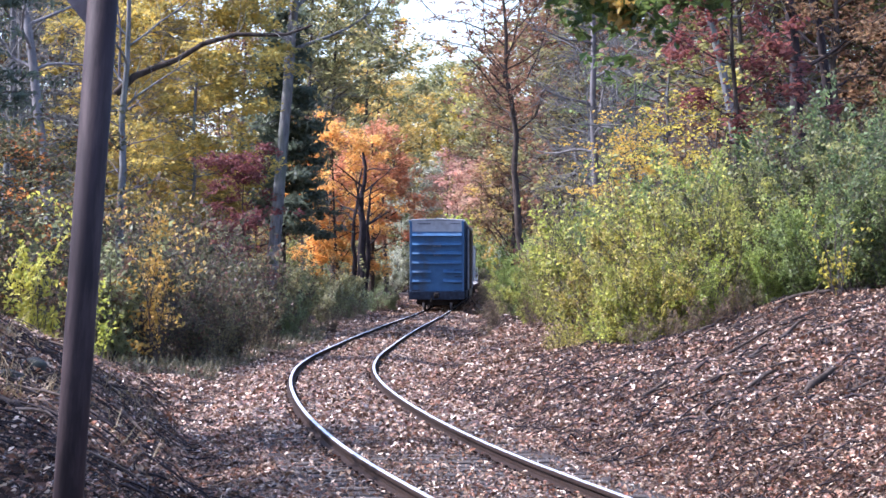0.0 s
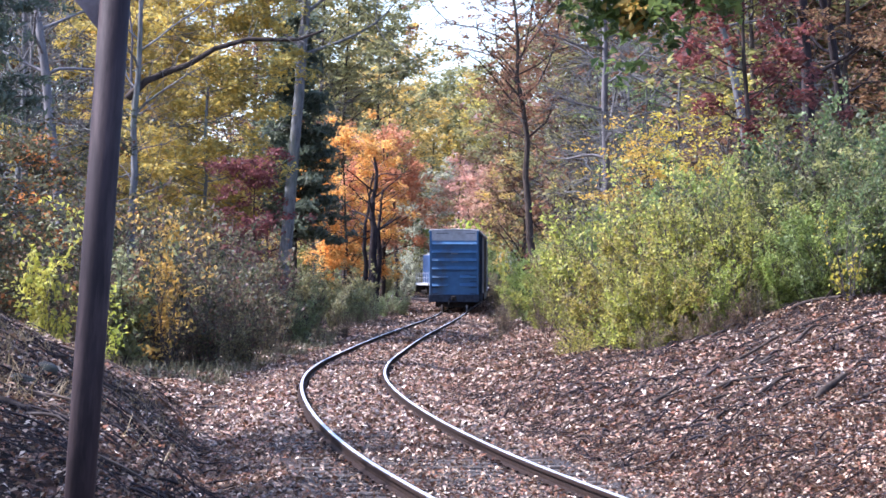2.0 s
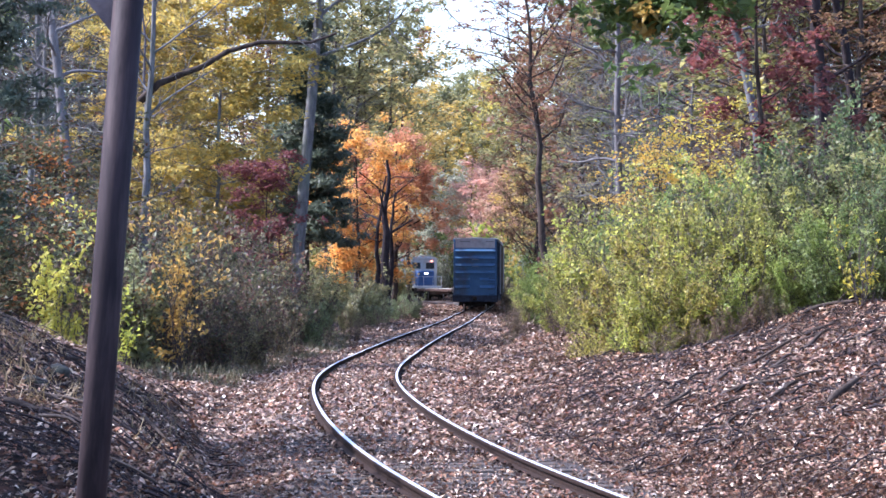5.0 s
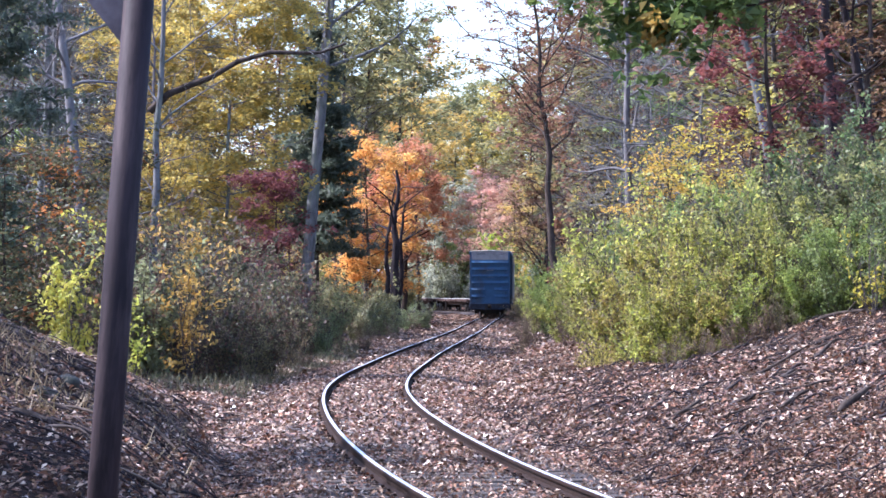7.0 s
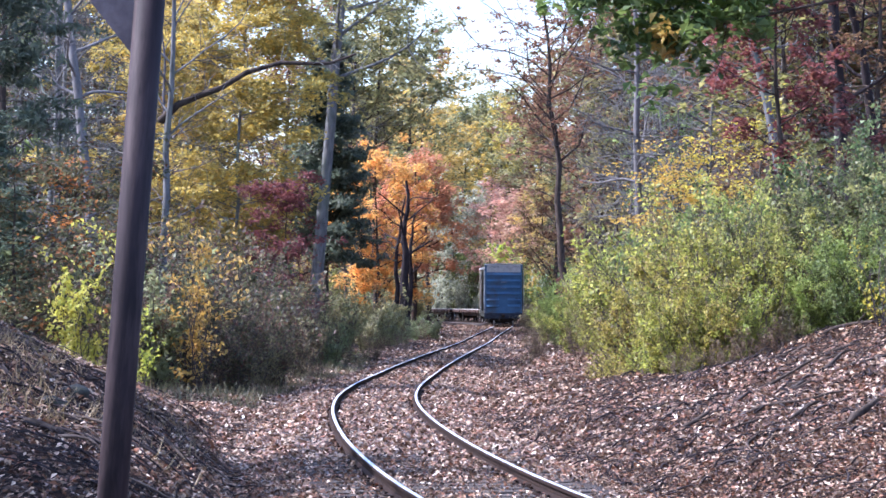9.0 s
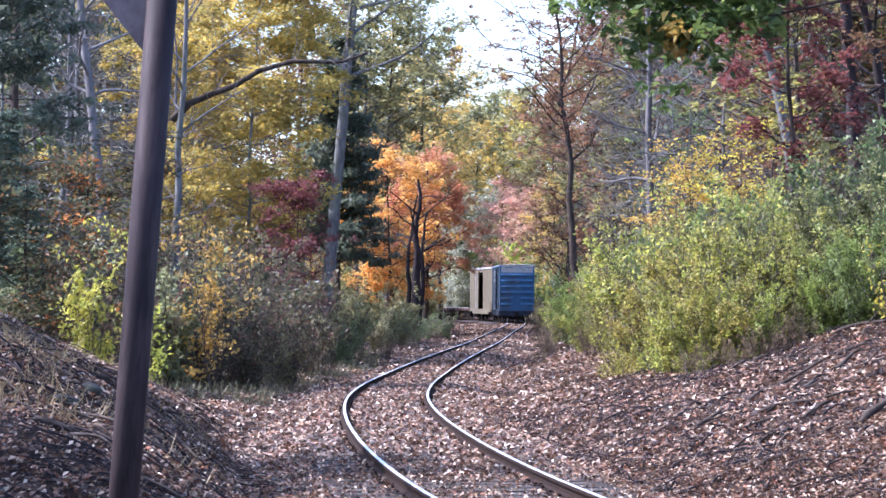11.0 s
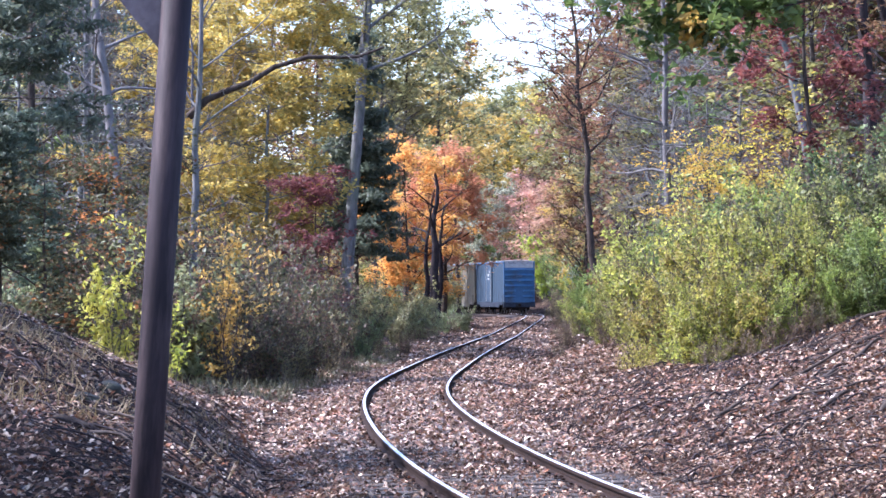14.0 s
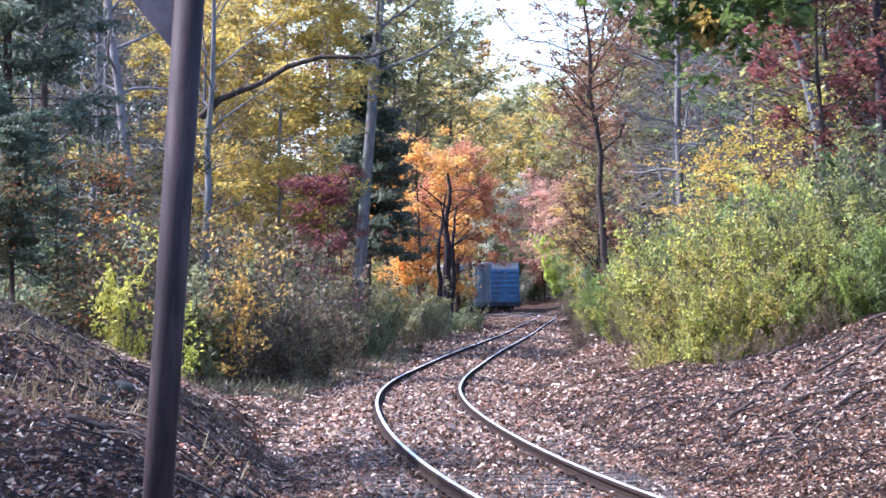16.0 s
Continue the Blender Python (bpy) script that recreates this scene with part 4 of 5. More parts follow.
place(bare_tree(18, "thick dark trunk forking low beside the maples", 10, 0.4, BARK_BLACK_SHADE, 7, 4, lean=(-0.03, 0), bend=0.14, first=0.5, reach=2.2, taper=0.2), far(-31.5, 164), 164)
place(bare_tree(19, "dark second trunk beside the maples", 9, 0.22, BARK_BLACK_SHADE, 7, 4, lean=(0.03, 0), bend=0.14, first=0.5, reach=1.8, taper=0.2), far(-34.4, 165), 165)
place(bare_tree(20, "dark crooked stem among the maples", 8, 0.26, BARK_BLACK_SHADE, 7, 4, lean=(0.05, 0), first=0.5, reach=1.6, taper=0.2, bend=0.12), far(-30.2, 166), 166)
# tree with the long dead limb
rng = np.random.RandomState(21)
big, fine, tips = grow(rng, 13, 0.13, first=0.45, limbs=14, reach=2.0, lift=0.6, twigs=8)
limb = np.array([(0.0, 0, 6.55), (0.45, -0.1, 6.95), (1.05, -0.1, 7.2), (1.5, -0.2, 7.35), (2.1, -0.2, 7.72), (2.9, -0.2, 7.95), (3.6, -0.3, 7.92), (4.1, -0.3, 7.93), (4.7, -0.3, 8.15)])
dead_limb = (limb, np.linspace(0.1, 0.03, 9))
for i in range(20):
    j = rng.randint(1, 8)
    fine.append((wander(rng, limb[j], (0.5, rng.normal(0, 0.4), rng.normal(0.4, 0.5)), rng.uniform(0.4, 1.3), 5, 0.25), 0.012 * np.linspace(1, 0.3, 5)))
dead = place(plant("dead_limbed_tree", "thin grey tree with one long bare dead limb", "tree", big, fine, None, BARK_GREY, None, 0, rng, "woodland trees"), far(-126, 62), 62)
v, f = tube_arrays([dead_limb], 8)
mesh_part("dead_limb", fast_mesh("dead_limb", v, f, True, [BARK_DARK]), dead, "long dark dead limb")
place(bare_tree(22, "pale leaning trunk with bare branches", 15, 0.19, BARK_PALE, 14, 8, lean=(-0.12, 0), first=0.5, reach=2.2, taper=0.45, bend=0.03), far(-146, 75), 75)
place(bare_tree(94, "dark brown straight trunk with a few dead limbs", 16, 0.17, BARK_DARK, 9, 5, first=0.4, reach=1.6, taper=0.4, bend=0.03), far(-185, 82), 82)
place(bare_tree(95, "grey straight trunk with bare limbs", 16, 0.2, BARK_GREY, 10, 7, lean=(0.02, 0), first=0.45, reach=2.0, taper=0.4, bend=0.03), far(-170, 88), 88)
place(bare_tree(96, "slim grey trunk among bare twigs", 15, 0.13, BARK_GREY, 12, 8, lean=(-0.02, 0), first=0.35, reach=2.0, taper=0.4, bend=0.04), far(-158, 92), 92)
place(bare_tree(23, "thin grey bare tree among the undergrowth", 13, 0.09, TWIG, 18, 8, first=0.35, reach=1.6), far(-122, 78), 78)
side_pine = place(pine_tree(24, "dark pine with sparse drooping branches", 14, 0.2, 1.9, 14000, first=0.42, limbs=34), far(-201, 60), 60)
for b, d, s in ((-200, 52, 0.42), (-183, 55, 0.32), (-192, 66, 0.5), (-210, 58, 0.5)):
    again(side_pine, far(b, d), d, b * 3.0, s)
place(broadleaf(25, "scrub", "scrubby oak with olive and russet leaves", 5.2, 0.07, 6000, 0.12, first=0.12, limbs=18, reach=1.7, lift=0.4), far(-158, 58), 58)
place(broadleaf(99, "rust", "young oak with orange-red leaves on the bank", 4.9, 0.06, 380, 0.12, clump=20, first=0.55, limbs=9, reach=0.7, lift=0.3), far(-162, 57), 57)
place(broadleaf(26, "scrub", "scrubby olive-green oak on the bank", 4.6, 0.07, 6000, 0.12, first=0.1, limbs=18, reach=1.7, lift=0.4), far(-182, 52), 52)
place(shrub(27, "lime", "sapling with bright yellow-green leaves", 3.0, 0.22, 9, 1500, 0.12, "sapling"), far(-155, 48), 48)
place(shrub(28, "lime", "small sapling with bright yellow-green leaves", 1.9, 0.22, 3, 260, 0.1, "sapling"), far(-132, 50), 50)
tan = shrub(29, "brush", "brown half-bare brush in tall clumps", 2.4, 1.3, 18, 1700, 0.1, tri=True)
place(tan, far(-118, 60), 60, 0, 0.8)
for b, d, k, s in ((-132, 60, 300, 0.9), (-104, 59, 33, 0.55), (-86, 61, 71, 0.5), (-74, 69, 20, 0.55)):
    again(tan, far(b, d), d, k, s)
tangle = shrub(93, "tangle", "tangled undergrowth of thin stems and small leaves, darkened for shade", 4.0, 1.3, 22, 2300, 0.17, tri=True, sprays=13, thick=0.018)
place(tangle, far(-106, 62), 62, 0, 0.7)
for b, d, k, s in ((-92, 64, 40, 0.62), (-98, 69, 95, 0.85), (-84, 66, 160, 0.66), (-120, 65, 80, 0.8), (-76, 72, 130, 0.65), (-88, 75, 220, 0.85), (-68, 79, 200, 0.5), (-104, 74, 250, 1.0), (-77, 80, 310, 0.7), (-112, 57.5, 15, 0.4), (-96, 58.5, 190, 0.38), (-80, 62, 280, 0.42), (-128, 72, 60, 1.0), (-62, 86, 350, 0.45)):
    again(tangle, far(b, d), d, k, s)
place(shrub(30, "amber", "sapling with orange-yellow leaves", 3.4, 0.5, 8, 1000, 0.12, "sapling"), far(-111, 55), 55)
low = shrub(31, "mid", "low dull green shrub beside the track", 1.9, 1.2, 16, 3600, 0.105, tri=True)
place(low, far(-66, 92), 92)
for b, d, k, s in ((-57, 98, 60, 1.0), (-48, 112, 120, 0.9), (-40, 124, 180, 0.8), (-33, 136, 240, 0.65), (-26, 148, 290, 0.65), (-60, 84, 20, 0.7), (-20.5, 156, 99, 0.75)):
    again(low, far(b, d), d, k, s)
yel = shrub(32, "olive", "low shrub with olive-yellow leaves", 2.2, 1.3, 14, 3200, 0.115, tri=True)
place(yel, far(-40, 132), 132)
for b, d, k, s in ((-58, 104, 60, 0.9), (-33, 145, 130, 1.1)):
    again(yel, far(b, d), d, k, s)

# right side ------------------------------------------------------------
big_shrub = shrub(41, "shrub", "large yellow-green shrub with arching stems", 2.7, 1.2, 24, 7500, 0.09, tri=True)
place(big_shrub, far(58, 57), 57)
for b, d, k, s in ((72, 53, 50, 0.8), (84, 52, 100, 0.95), (95, 51, 160, 0.85), (64, 66, 270, 0.95), (52, 74, 75, 0.9), (46, 92, 140, 0.85), (40, 116, 240, 0.8), (66, 51, 310, 0.6), (78, 48.5, 15, 0.6), (88, 48.5, 130, 0.65), (70, 49.5, 220, 0.5), (97, 48, 340, 0.55), (60, 54, 33, 0.55)):
    again(big_shrub, far(b, d), d, k, s)
green_shrub = shrub(88, "fresh", "fresh green shrub with soft feathery leaves", 3.0, 1.15, 22, 7500, 0.09, tri=True)
place(green_shrub, far(106, 53), 53)
for b, d, k, s in ((114, 50, 60, 0.85), (98, 57, 120, 0.95), (121, 54, 200, 0.9), (48, 82, 260, 0.9), (42, 104, 20, 0.85)):
    again(green_shrub, far(b, d), d, k, s)
for b, d, k, s in ((36, 76, 40, 0.6), (43, 68, 110, 0.6), (33, 90, 200, 0.7), (29, 102, 290, 0.65), (26, 114, 10, 0.6), (25, 128, 77, 0.75), (37, 98, 150, 0.85)):
    again(green_shrub if k > 100 else big_shrub, far(b, d), d, k, s)
loose_shrub = shrub(86, "shrub", "open shrub with bare arching stems and few leaves", 3.2, 1.4, 18, 1500, 0.1, tri=True)
place(loose_shrub, far(62, 55), 55)
for b, d, k, s in ((76, 51, 70, 0.85), (90, 50, 130, 0.85), (104, 49, 200, 0.8), (50, 68, 320, 1.0), (45, 88, 30, 0.85), (70, 60, 95, 0.95)):
    again(loose_shrub, far(b, d), d, k, s)
for i, (b, d, s) in enumerate(((68, 57, 0.8), (80, 55, 0.85), (110, 57, 0.95), (90, 58, 0.95), (57, 66, 0.8), (102, 47.2, 0.28), (88, 47.2, 0.25), (94, 47.6, 0.25), (75, 47.6, 0.25), (112, 47.4, 0.28), (118, 48, 0.3), (52, 60, 0.5), (46, 68, 0.6), (42, 78, 0.7))):
    again(tan, far(b, d), d, i * 57, s)
skirt = shrub(87, "shrub", "low leafy growth at the foot of the shrubs", 0.9, 0.9, 16, 1100, 0.07)
place(skirt, far(52, 55), 55)
for i in range(9):
    again(skirt, far(46 + 6.4 * i, 51.5 + 2.5 * math.sin(i * 1.9) - 2.5 * (i > 6)), 51.5 + 2.5 * math.sin(i * 1.9) - 2.5 * (i > 6), i * 47, 0.6 + 0.45 * math.sin(i * 2.7))
sage = shrub(42, "sage", "sage-green leafy shrub on the bank", 2.7, 1.3, 20, 6000, 0.1, tri=True)
place(sage, far(74, 64), 64)
for b, d, k, s in ((90, 68, 200, 0.7), (56, 88, 40, 0.9), (128, 58, 300, 0.85)):
    again(sage, far(b, d), d, k, s)
shaded_sage = shrub(89, "shaded_sage", "sage-green shrub in dense tiers on the bank, darkened for part shade", 3.2, 1.3, 22, 6500, 0.1, tri=True)
place(shaded_sage, far(134, 54), 54)
for b, d, k, s in ((148, 53, 80, 1.05), (163, 54, 140, 0.95), (142, 62, 260, 0.85), (158, 64, 310, 0.85), (176, 58, 20, 0.95), (116, 62, 55, 0.9), (104, 66, 160, 0.75), (110, 50, 185, 0.6), (81, 53, 215, 0.75), (124, 51, 60, 0.8), (92, 54, 330, 0.85), (60, 98, 230, 0.9), (170, 49, 99, 0.8), (84, 72, 280, 0.7)):
    again(shaded_sage, far(b, d), d, k, s)
for b, d, k, s in ((128, 48.5, 20, 0.55), (139, 48, 100, 0.6), (150, 47.5, 170, 0.6), (161, 47, 240, 0.65), (172, 46.5, 310, 0.65), (181, 47, 45, 0.7), (145, 50, 75, 0.85), (167, 50, 205, 0.9)):
    again((shaded_sage, sage, green_shrub)[k % 3], far(b, d), d, k, s)
place(shrub(90, "yellow", "small sapling with yellow leaves on the bank", 1.25, 0.3, 6, 190, 0.09, "sapling"), far(152, 46), 46)
place(broadleaf(43, "yellow", "slender sapling with clear yellow leaves", 4.4, 0.05, 2700, 0.11, "sapling", first=0.15, limbs=18, reach=1.7, lift=0.9, lean=(-0.1, 0)), far(90, 72), 72)
place(broadleaf(44, "yellow", "slender sapling with thin yellow leaves", 4.1, 0.05, 1900, 0.11, "sapling", first=0.2, limbs=16, reach=1.5, lift=0.9), far(74, 71), 71)
place(broadleaf(91, "yellow", "leaning dark-stemmed sapling with sparse yellow leaves", 4.7, 0.06, 650, 0.11, "sapling", first=0.35, limbs=12, reach=1.6, lift=0.8, lean=(0.12, 0)), far(98, 66), 66)
place(broadleaf(45, "maroon", "red oak with dark red leaves", 8.8, 0.1, 3400, 0.17, clump=50, first=0.42, limbs=14, reach=1.45, lift=0.15, sx=0.34, sz=0.22, lean=(0.03, 0)), far(112, 60), 60)
place(broadleaf(46, "russet", "oak with thinning rusty brown leaves", 11, 0.13, 4200, 0.15, first=0.4, limbs=16, reach=2.6, lift=0.3, sx=0.34), far(150, 74), 74)
place(bare_tree(47, "dark crooked trunk with few branches", 14, 0.23, BARK_BLACK_SHADE, 10, 6, lean=(-0.03, 0), first=0.3, reach=2.2, taper=0.4, bend=0.04), far(139, 74), 74)
place(bare_tree(48, "dark forked trunk on the bank", 13, 0.17, BARK_BLACK_SHADE, 10, 6, lean=(-0.24, 0), first=0.3, reach=2.0, taper=0.4, bend=0.05), far(163, 76), 76)
place(bare_tree(97, "grey trunk leaning over the bank", 13, 0.17, BARK_GREY, 9, 6, lean=(-0.2, 0), first=0.5, reach=1.9, taper=0.4, bend=0.04), far(123, 76), 76)
place(bare_tree(98, "pale grey trunk standing among bare twigs", 15, 0.21, BARK_PALE, 14, 9, lean=(-0.015, 0), first=0.3, reach=2.4, taper=0.35, bend=0.03, crook=0.25), far(60, 108), 108)
place(broadleaf(49, "russet", "tall leaning tree with thin russet leaves", 21, 0.27, 7500, 0.19, lean=(-0.085, 0), first=0.46, limbs=26, reach=5.2, lift=0.9, twigs=11, bark=BARK_DARK, bend=0.12, crook=0.22), far(32.5, 150), 150)
place(shrub(50, "maroon", "red creeper climbing round a trunk", 3.6, 0.5, 9, 1500, 0.15, "creeper"), far(32, 148.6), 148.6)
thicket = bare_tree(51, "grey bare tree in a thicket", 13, 0.07, PALE_TWIG, 24, 10, first=0.15, reach=3.0, lift=0.45, crook=0.38, stout=0.7, twig_min=0.015, split=False)
place(thicket, far(57, 125), 125)
for b, d, k, s in ((62, 118, 40, 1.0), (74, 112, 90, 1.05), (56, 140, 150, 1.1), (85, 122, 210, 1.1), (98, 116, 280, 1.1), (68, 135, 330, 1.2), (122, 100, 20, 1.0), (56, 160, 66, 1.1), (110, 128, 111, 1.2), (-112, 112, 200, 1.1), (-150, 95, 250, 1.0), (-90, 125, 10, 1.1), (-165, 88, 100, 1.0)):
    again(thicket, far(b, d), d, k, s)
# oak bough that hangs over the track from a trunk out to the right
rng = np.random.RandomState(60)
trunk = wander(rng, (0, 0, 0), (-0.05, 0, 1), 9, 10, 0.03)
big = [(trunk, np.linspace(0.24, 0.13, 10))]
fine, tips = [], []
for dx, dz, ln in ((-1, -0.2, 7.0), (-1, -0.17, 6.6), (-1, -0.2, 6.2), (-1, -0.15, 5.6), (-0.8, 0.5, 4.0), (0.6, 0.4, 3.0), (0.2, 0.8, 3.0)):
    line = wander(rng, trunk[5] + np.array([0, 0, 0.2]), (dx, rng.normal(0, 0.15), dz), ln, 9, 0.03, 0.0)
    big.append((line, np.linspace(0.04, 0.01, 9)))
    for k in range(20):
        j = rng.randint(6, 9)
        tw = wander(rng, line[j], (dx * 0.5 + rng.normal(0, 0.5), rng.normal(0, 0.6), rng.normal(-0.15, 0.35)), rng.uniform(0.4, 0.9), 4, 0.2)
        fine.append((tw, 0.008 * np.linspace(1, 0.4, 4)))
        tips.append(tw[1:])
tips = np.vstack(tips)
tips = tips[(tips[:, 2] > 3.1) & (tips[:, 0] < -5.6)]
oak = place(plant("oak_tree", "oak with a leafy green bough hanging over", "tree", big, [l for l in fine if l[0][:, 2].min() > 3.0], scatter(rng, tips, 2300, 0.17, 0.13), BARK_DARK, "green", 0.15, rng, "woodland trees", flat=0.2), 8.75, 31, 0, 1.0, 0.25)
spray = tips[np.argmin(np.abs(tips[:, 0] + 6.7) + 2 * np.abs(tips[:, 2] + up_to(8.75, 31) - 5.0))]
v, f = leaf_arrays(scatter(rng, wander(rng, spray, (0.2, 0, -1), 0.3, 4, 0.1), 90, 0.16, 0.1, 30), 0.13, rng, 0.1)
tagged(mesh_part("turned_spray", fast_mesh("turned_spray", v, f, False, [LEAF["amber"]]), oak, "spray of leaves turned orange"), kind="stuff")

# woods behind ----------------------------------------------------------
kinds = [
    broadleaf(71, "gold", "golden-leaved woodland tree of middle height", 18, 0.15, 5000, 0.33, first=0.1, limbs=26, reach=3.7, lift=0.6, sx=0.55, sz=0.3, twigs=3, tri=True, split=False),
    broadleaf(72, "olive", "olive-green woodland tree with spreading limbs", 19, 0.17, 5000, 0.33, first=0.08, limbs=26, reach=3.8, lift=0.6, sx=0.55, sz=0.3, twigs=3, tri=True, split=False),
    broadleaf(73, "russet", "thin russet-brown woodland tree turning bare", 18, 0.17, 5000, 0.27, first=0.1, limbs=26, reach=3.5, lift=0.7, sx=0.5, sz=0.3, twigs=3, tri=True, split=False),
    broadleaf(74, "pink", "woodland tree with faded red leaves", 14, 0.16, 5000, 0.33, first=0.1, limbs=22, reach=3.5, lift=0.5, sx=0.55, sz=0.3, twigs=3, tri=True, split=False),
    broadleaf(75, "sage", "dull green woodland tree in full leaf", 16, 0.17, 5000, 0.33, first=0.05, limbs=26, reach=3.7, lift=0.5, sx=0.55, sz=0.3, twigs=3, tri=True, split=False),
    broadleaf(76, "gold", "tall distant tree with yellow leaves", 22, 0.2, 4200, 0.5, first=0.05, limbs=24, reach=4.8, lift=0.6, sx=0.8, sz=0.45, twigs=3, tri=True, split=False),
    broadleaf(77, "olive", "tall distant tree with olive leaves", 23, 0.2, 4200, 0.5, first=0.05, limbs=24, reach=5.0, lift=0.6, sx=0.8, sz=0.45, twigs=3, tri=True, split=False),
    broadleaf(78, "russet", "tall distant tree with rusty leaves", 22, 0.2, 3800, 0.5, first=0.05, limbs=24, reach=4.6, lift=0.6, sx=0.8, sz=0.45, twigs=3, tri=True, split=False),
    broadleaf(79, "gold", "high-crowned tree with golden leaves", 21, 0.2, 5000, 0.33, first=0.42, limbs=22, reach=4.2, lift=0.5, sx=0.55, sz=0.3, twigs=3, tri=True, split=False),
    broadleaf(81, "olive", "high-crowned tree with olive leaves", 21, 0.2, 5000, 0.33, first=0.42, limbs=22, reach=4.2, lift=0.5, sx=0.55, sz=0.3, twigs=3, tri=True, split=False),
    broadleaf(82, "silver", "pale silvery green tree beyond the bend", 14, 0.17, 5000, 0.33, first=0.05, limbs=26, reach=3.6, lift=0.5, sx=0.55, sz=0.3, twigs=3, tri=True, split=False),
]
# kind, bearing, distance, scale
BARE = 99
spots = [(3, 14, 286, 0.9), (3, 6, 292, 0.95), (3, 2, 300, 0.95), (3, 10, 312, 0.9), (10, -12, 300, 0.85), (10, -6, 325, 1.0), (10, -17, 290, 0.7), (0, 22, 262, 0.75), (8, -22, 226, 1.1), (9, -31, 214, 1.15), (5, -14, 385, 1.0), (6, -4, 400, 1.0), (5, 7, 390, 1.0), (6, 17, 395, 1.1), (7, 26, 380, 1.25), (6, -10, 372, 1.02), (5, -20, 362, 1.0), (6, -2, 380, 1.05), (5, 6, 372, 1.02), (6, 12, 385, 1.05), (5, -28, 340, 1.1),
         (1, 20, 290, 1.1), (5, -9, 345, 1.0), (6, 3, 352, 0.95), (5, 14, 350, 0.95), (6, 22, 340, 1.0), (5, -18, 330, 1.05), (9, -46, 196, 1.1), (8, -38, 236, 1.2), (6, -26, 300, 1.1),
         (2, 27, 212, 1.15), (2, 38, 190, 1.2), (1, 46, 200, 1.2), (2, 44, 168, 1.3), (2, 55, 172, 1.3), (BARE, 46, 172, 0.8), (BARE, 60, 150, 0.95), (BARE, 50, 182, 1.1), (2, 66, 160, 1.2), (9, -50, 188, 1.2), (9, -42, 193, 1.15), (BARE, -47, 187, 1.0), (BARE, -54, 182, 1.0)]
rng = np.random.RandomState(80)
for ring, (d0, d1, n) in enumerate(((335, 420, 24), (230, 310, 32), (140, 200, 38), (98, 130, 22))):
    for i in range(n):
        b = (-212 + 398 * (i + rng.uniform(0.1, 0.9)) / n) * (0.55 if ring == 0 else 1)
        d = rng.uniform(d0, d1)
        gap = (-20, 24) if ring == 0 else (-42, 40) if ring == 1 else (-60, 48) if ring == 2 else (-150, 104)
        if gap[0] < b < gap[1]:
            continue
        if b < -25 and abs(far(b, d) - centre_x(min(d, 345))) < 6:
            continue
        if ring == 0:
            k = rng.choice([5, 6, 7], p=[0.35, 0.4, 0.25])
        elif b < -112:
            k = rng.choice([1, 2, 4, BARE], p=[0.15, 0.25, 0.2, 0.4])
        elif b < 30:
            k = rng.choice([0, 1, 2, 4], p=[0.35, 0.33, 0.17, 0.15])
        else:
            k = rng.choice([1, 2, 4, BARE], p=[0.17, 0.38, 0.1, 0.35])
        spots.append((k, b, d, rng.uniform(0.85, 1.15)))
used = set()
for k, b, d, sc in spots:
    turn = rng.uniform(0, 360)
    if -100 < b < -55 and 158 < d < 190:        # a clearing lets the sun reach the orange maples
        continue
    if k == BARE:
        again(thicket, far(b, d), d, turn, sc * 1.25)
    elif k not in used:
        used.add(k)
        place(kinds[k], far(b, d), d, turn, sc)
    else:
        again(kinds[k], far(b, d), d, turn, sc)
for i in range(34):
    if i < 16:
        b, d, k = rng.uniform(100, 218), rng.uniform(82, 112), rng.choice([2, 2, 4])
    elif i < 26:
        b, d, k = rng.uniform(-218, -118), rng.uniform(78, 110), rng.choice([0, 1])
        if i != 17:
            again(thicket, far(b, d), d, rng.uniform(0, 360), rng.uniform(0.9, 1.2))
            continue
    else:
        b, d, k = rng.uniform(46, 100), rng.uniform(140, 190), rng.choice([1, 2, 4])
    again(kinds[k], far(b, d), d, rng.uniform(0, 360), rng.uniform(0.75, 1.0))
for i in range(16):
    b, d = rng.uniform(45, 215), rng.uniform(86, 150)
    turn, sc = rng.uniform(0, 360), rng.uniform(0.9, 1.2)
    if far(b, d) - centre_x(d) > 8:             # no limbs over the track
        again(thicket, far(b, d), d, turn, sc)
for k, b, d, sc in ((2, -120, 128, 1.1), (4, -134, 138, 1.2), (2, -147, 124, 1.1), (BARE, -140, 105, 1.3), (4, -160, 132, 1.2), (2, -173, 126, 1.15), (BARE, -166, 108, 1.3), (4, -187, 120, 1.1), (2, -200, 128, 1.15), (BARE, -195, 100, 1.3), (BARE, -123, 100, 1.2)):
    again(thicket if k == BARE else kinds[k], far(b, d), d, b * 7.0, sc)
# undergrowth further in on both sides
for i in range(46):
    b, d = (rng.uniform(-215, -108), rng.uniform(54, 100)) if i < 24 else (rng.uniform(60, 215), rng.uniform(72, 120)) if i < 36 else (rng.uniform(-75, -28), rng.uniform(135, 260))
    if abs(far(b, d) - centre_x(d)) > 4:
        again((tan, tan, low)[rng.randint(3)] if i < 24 else (tan, low, yel, sage)[rng.randint(4)], far(b, d), d, rng.uniform(0, 360), rng.uniform(1.0, 1.5))
# leafy thicket that closes the view beyond the bend
silver = shrub(92, "silver", "silvery green thicket beyond the bend", 2.7, 1.4, 18, 5000, 0.09, tri=True)
place(silver, far(-6, 289), 289, 0, 1.9)
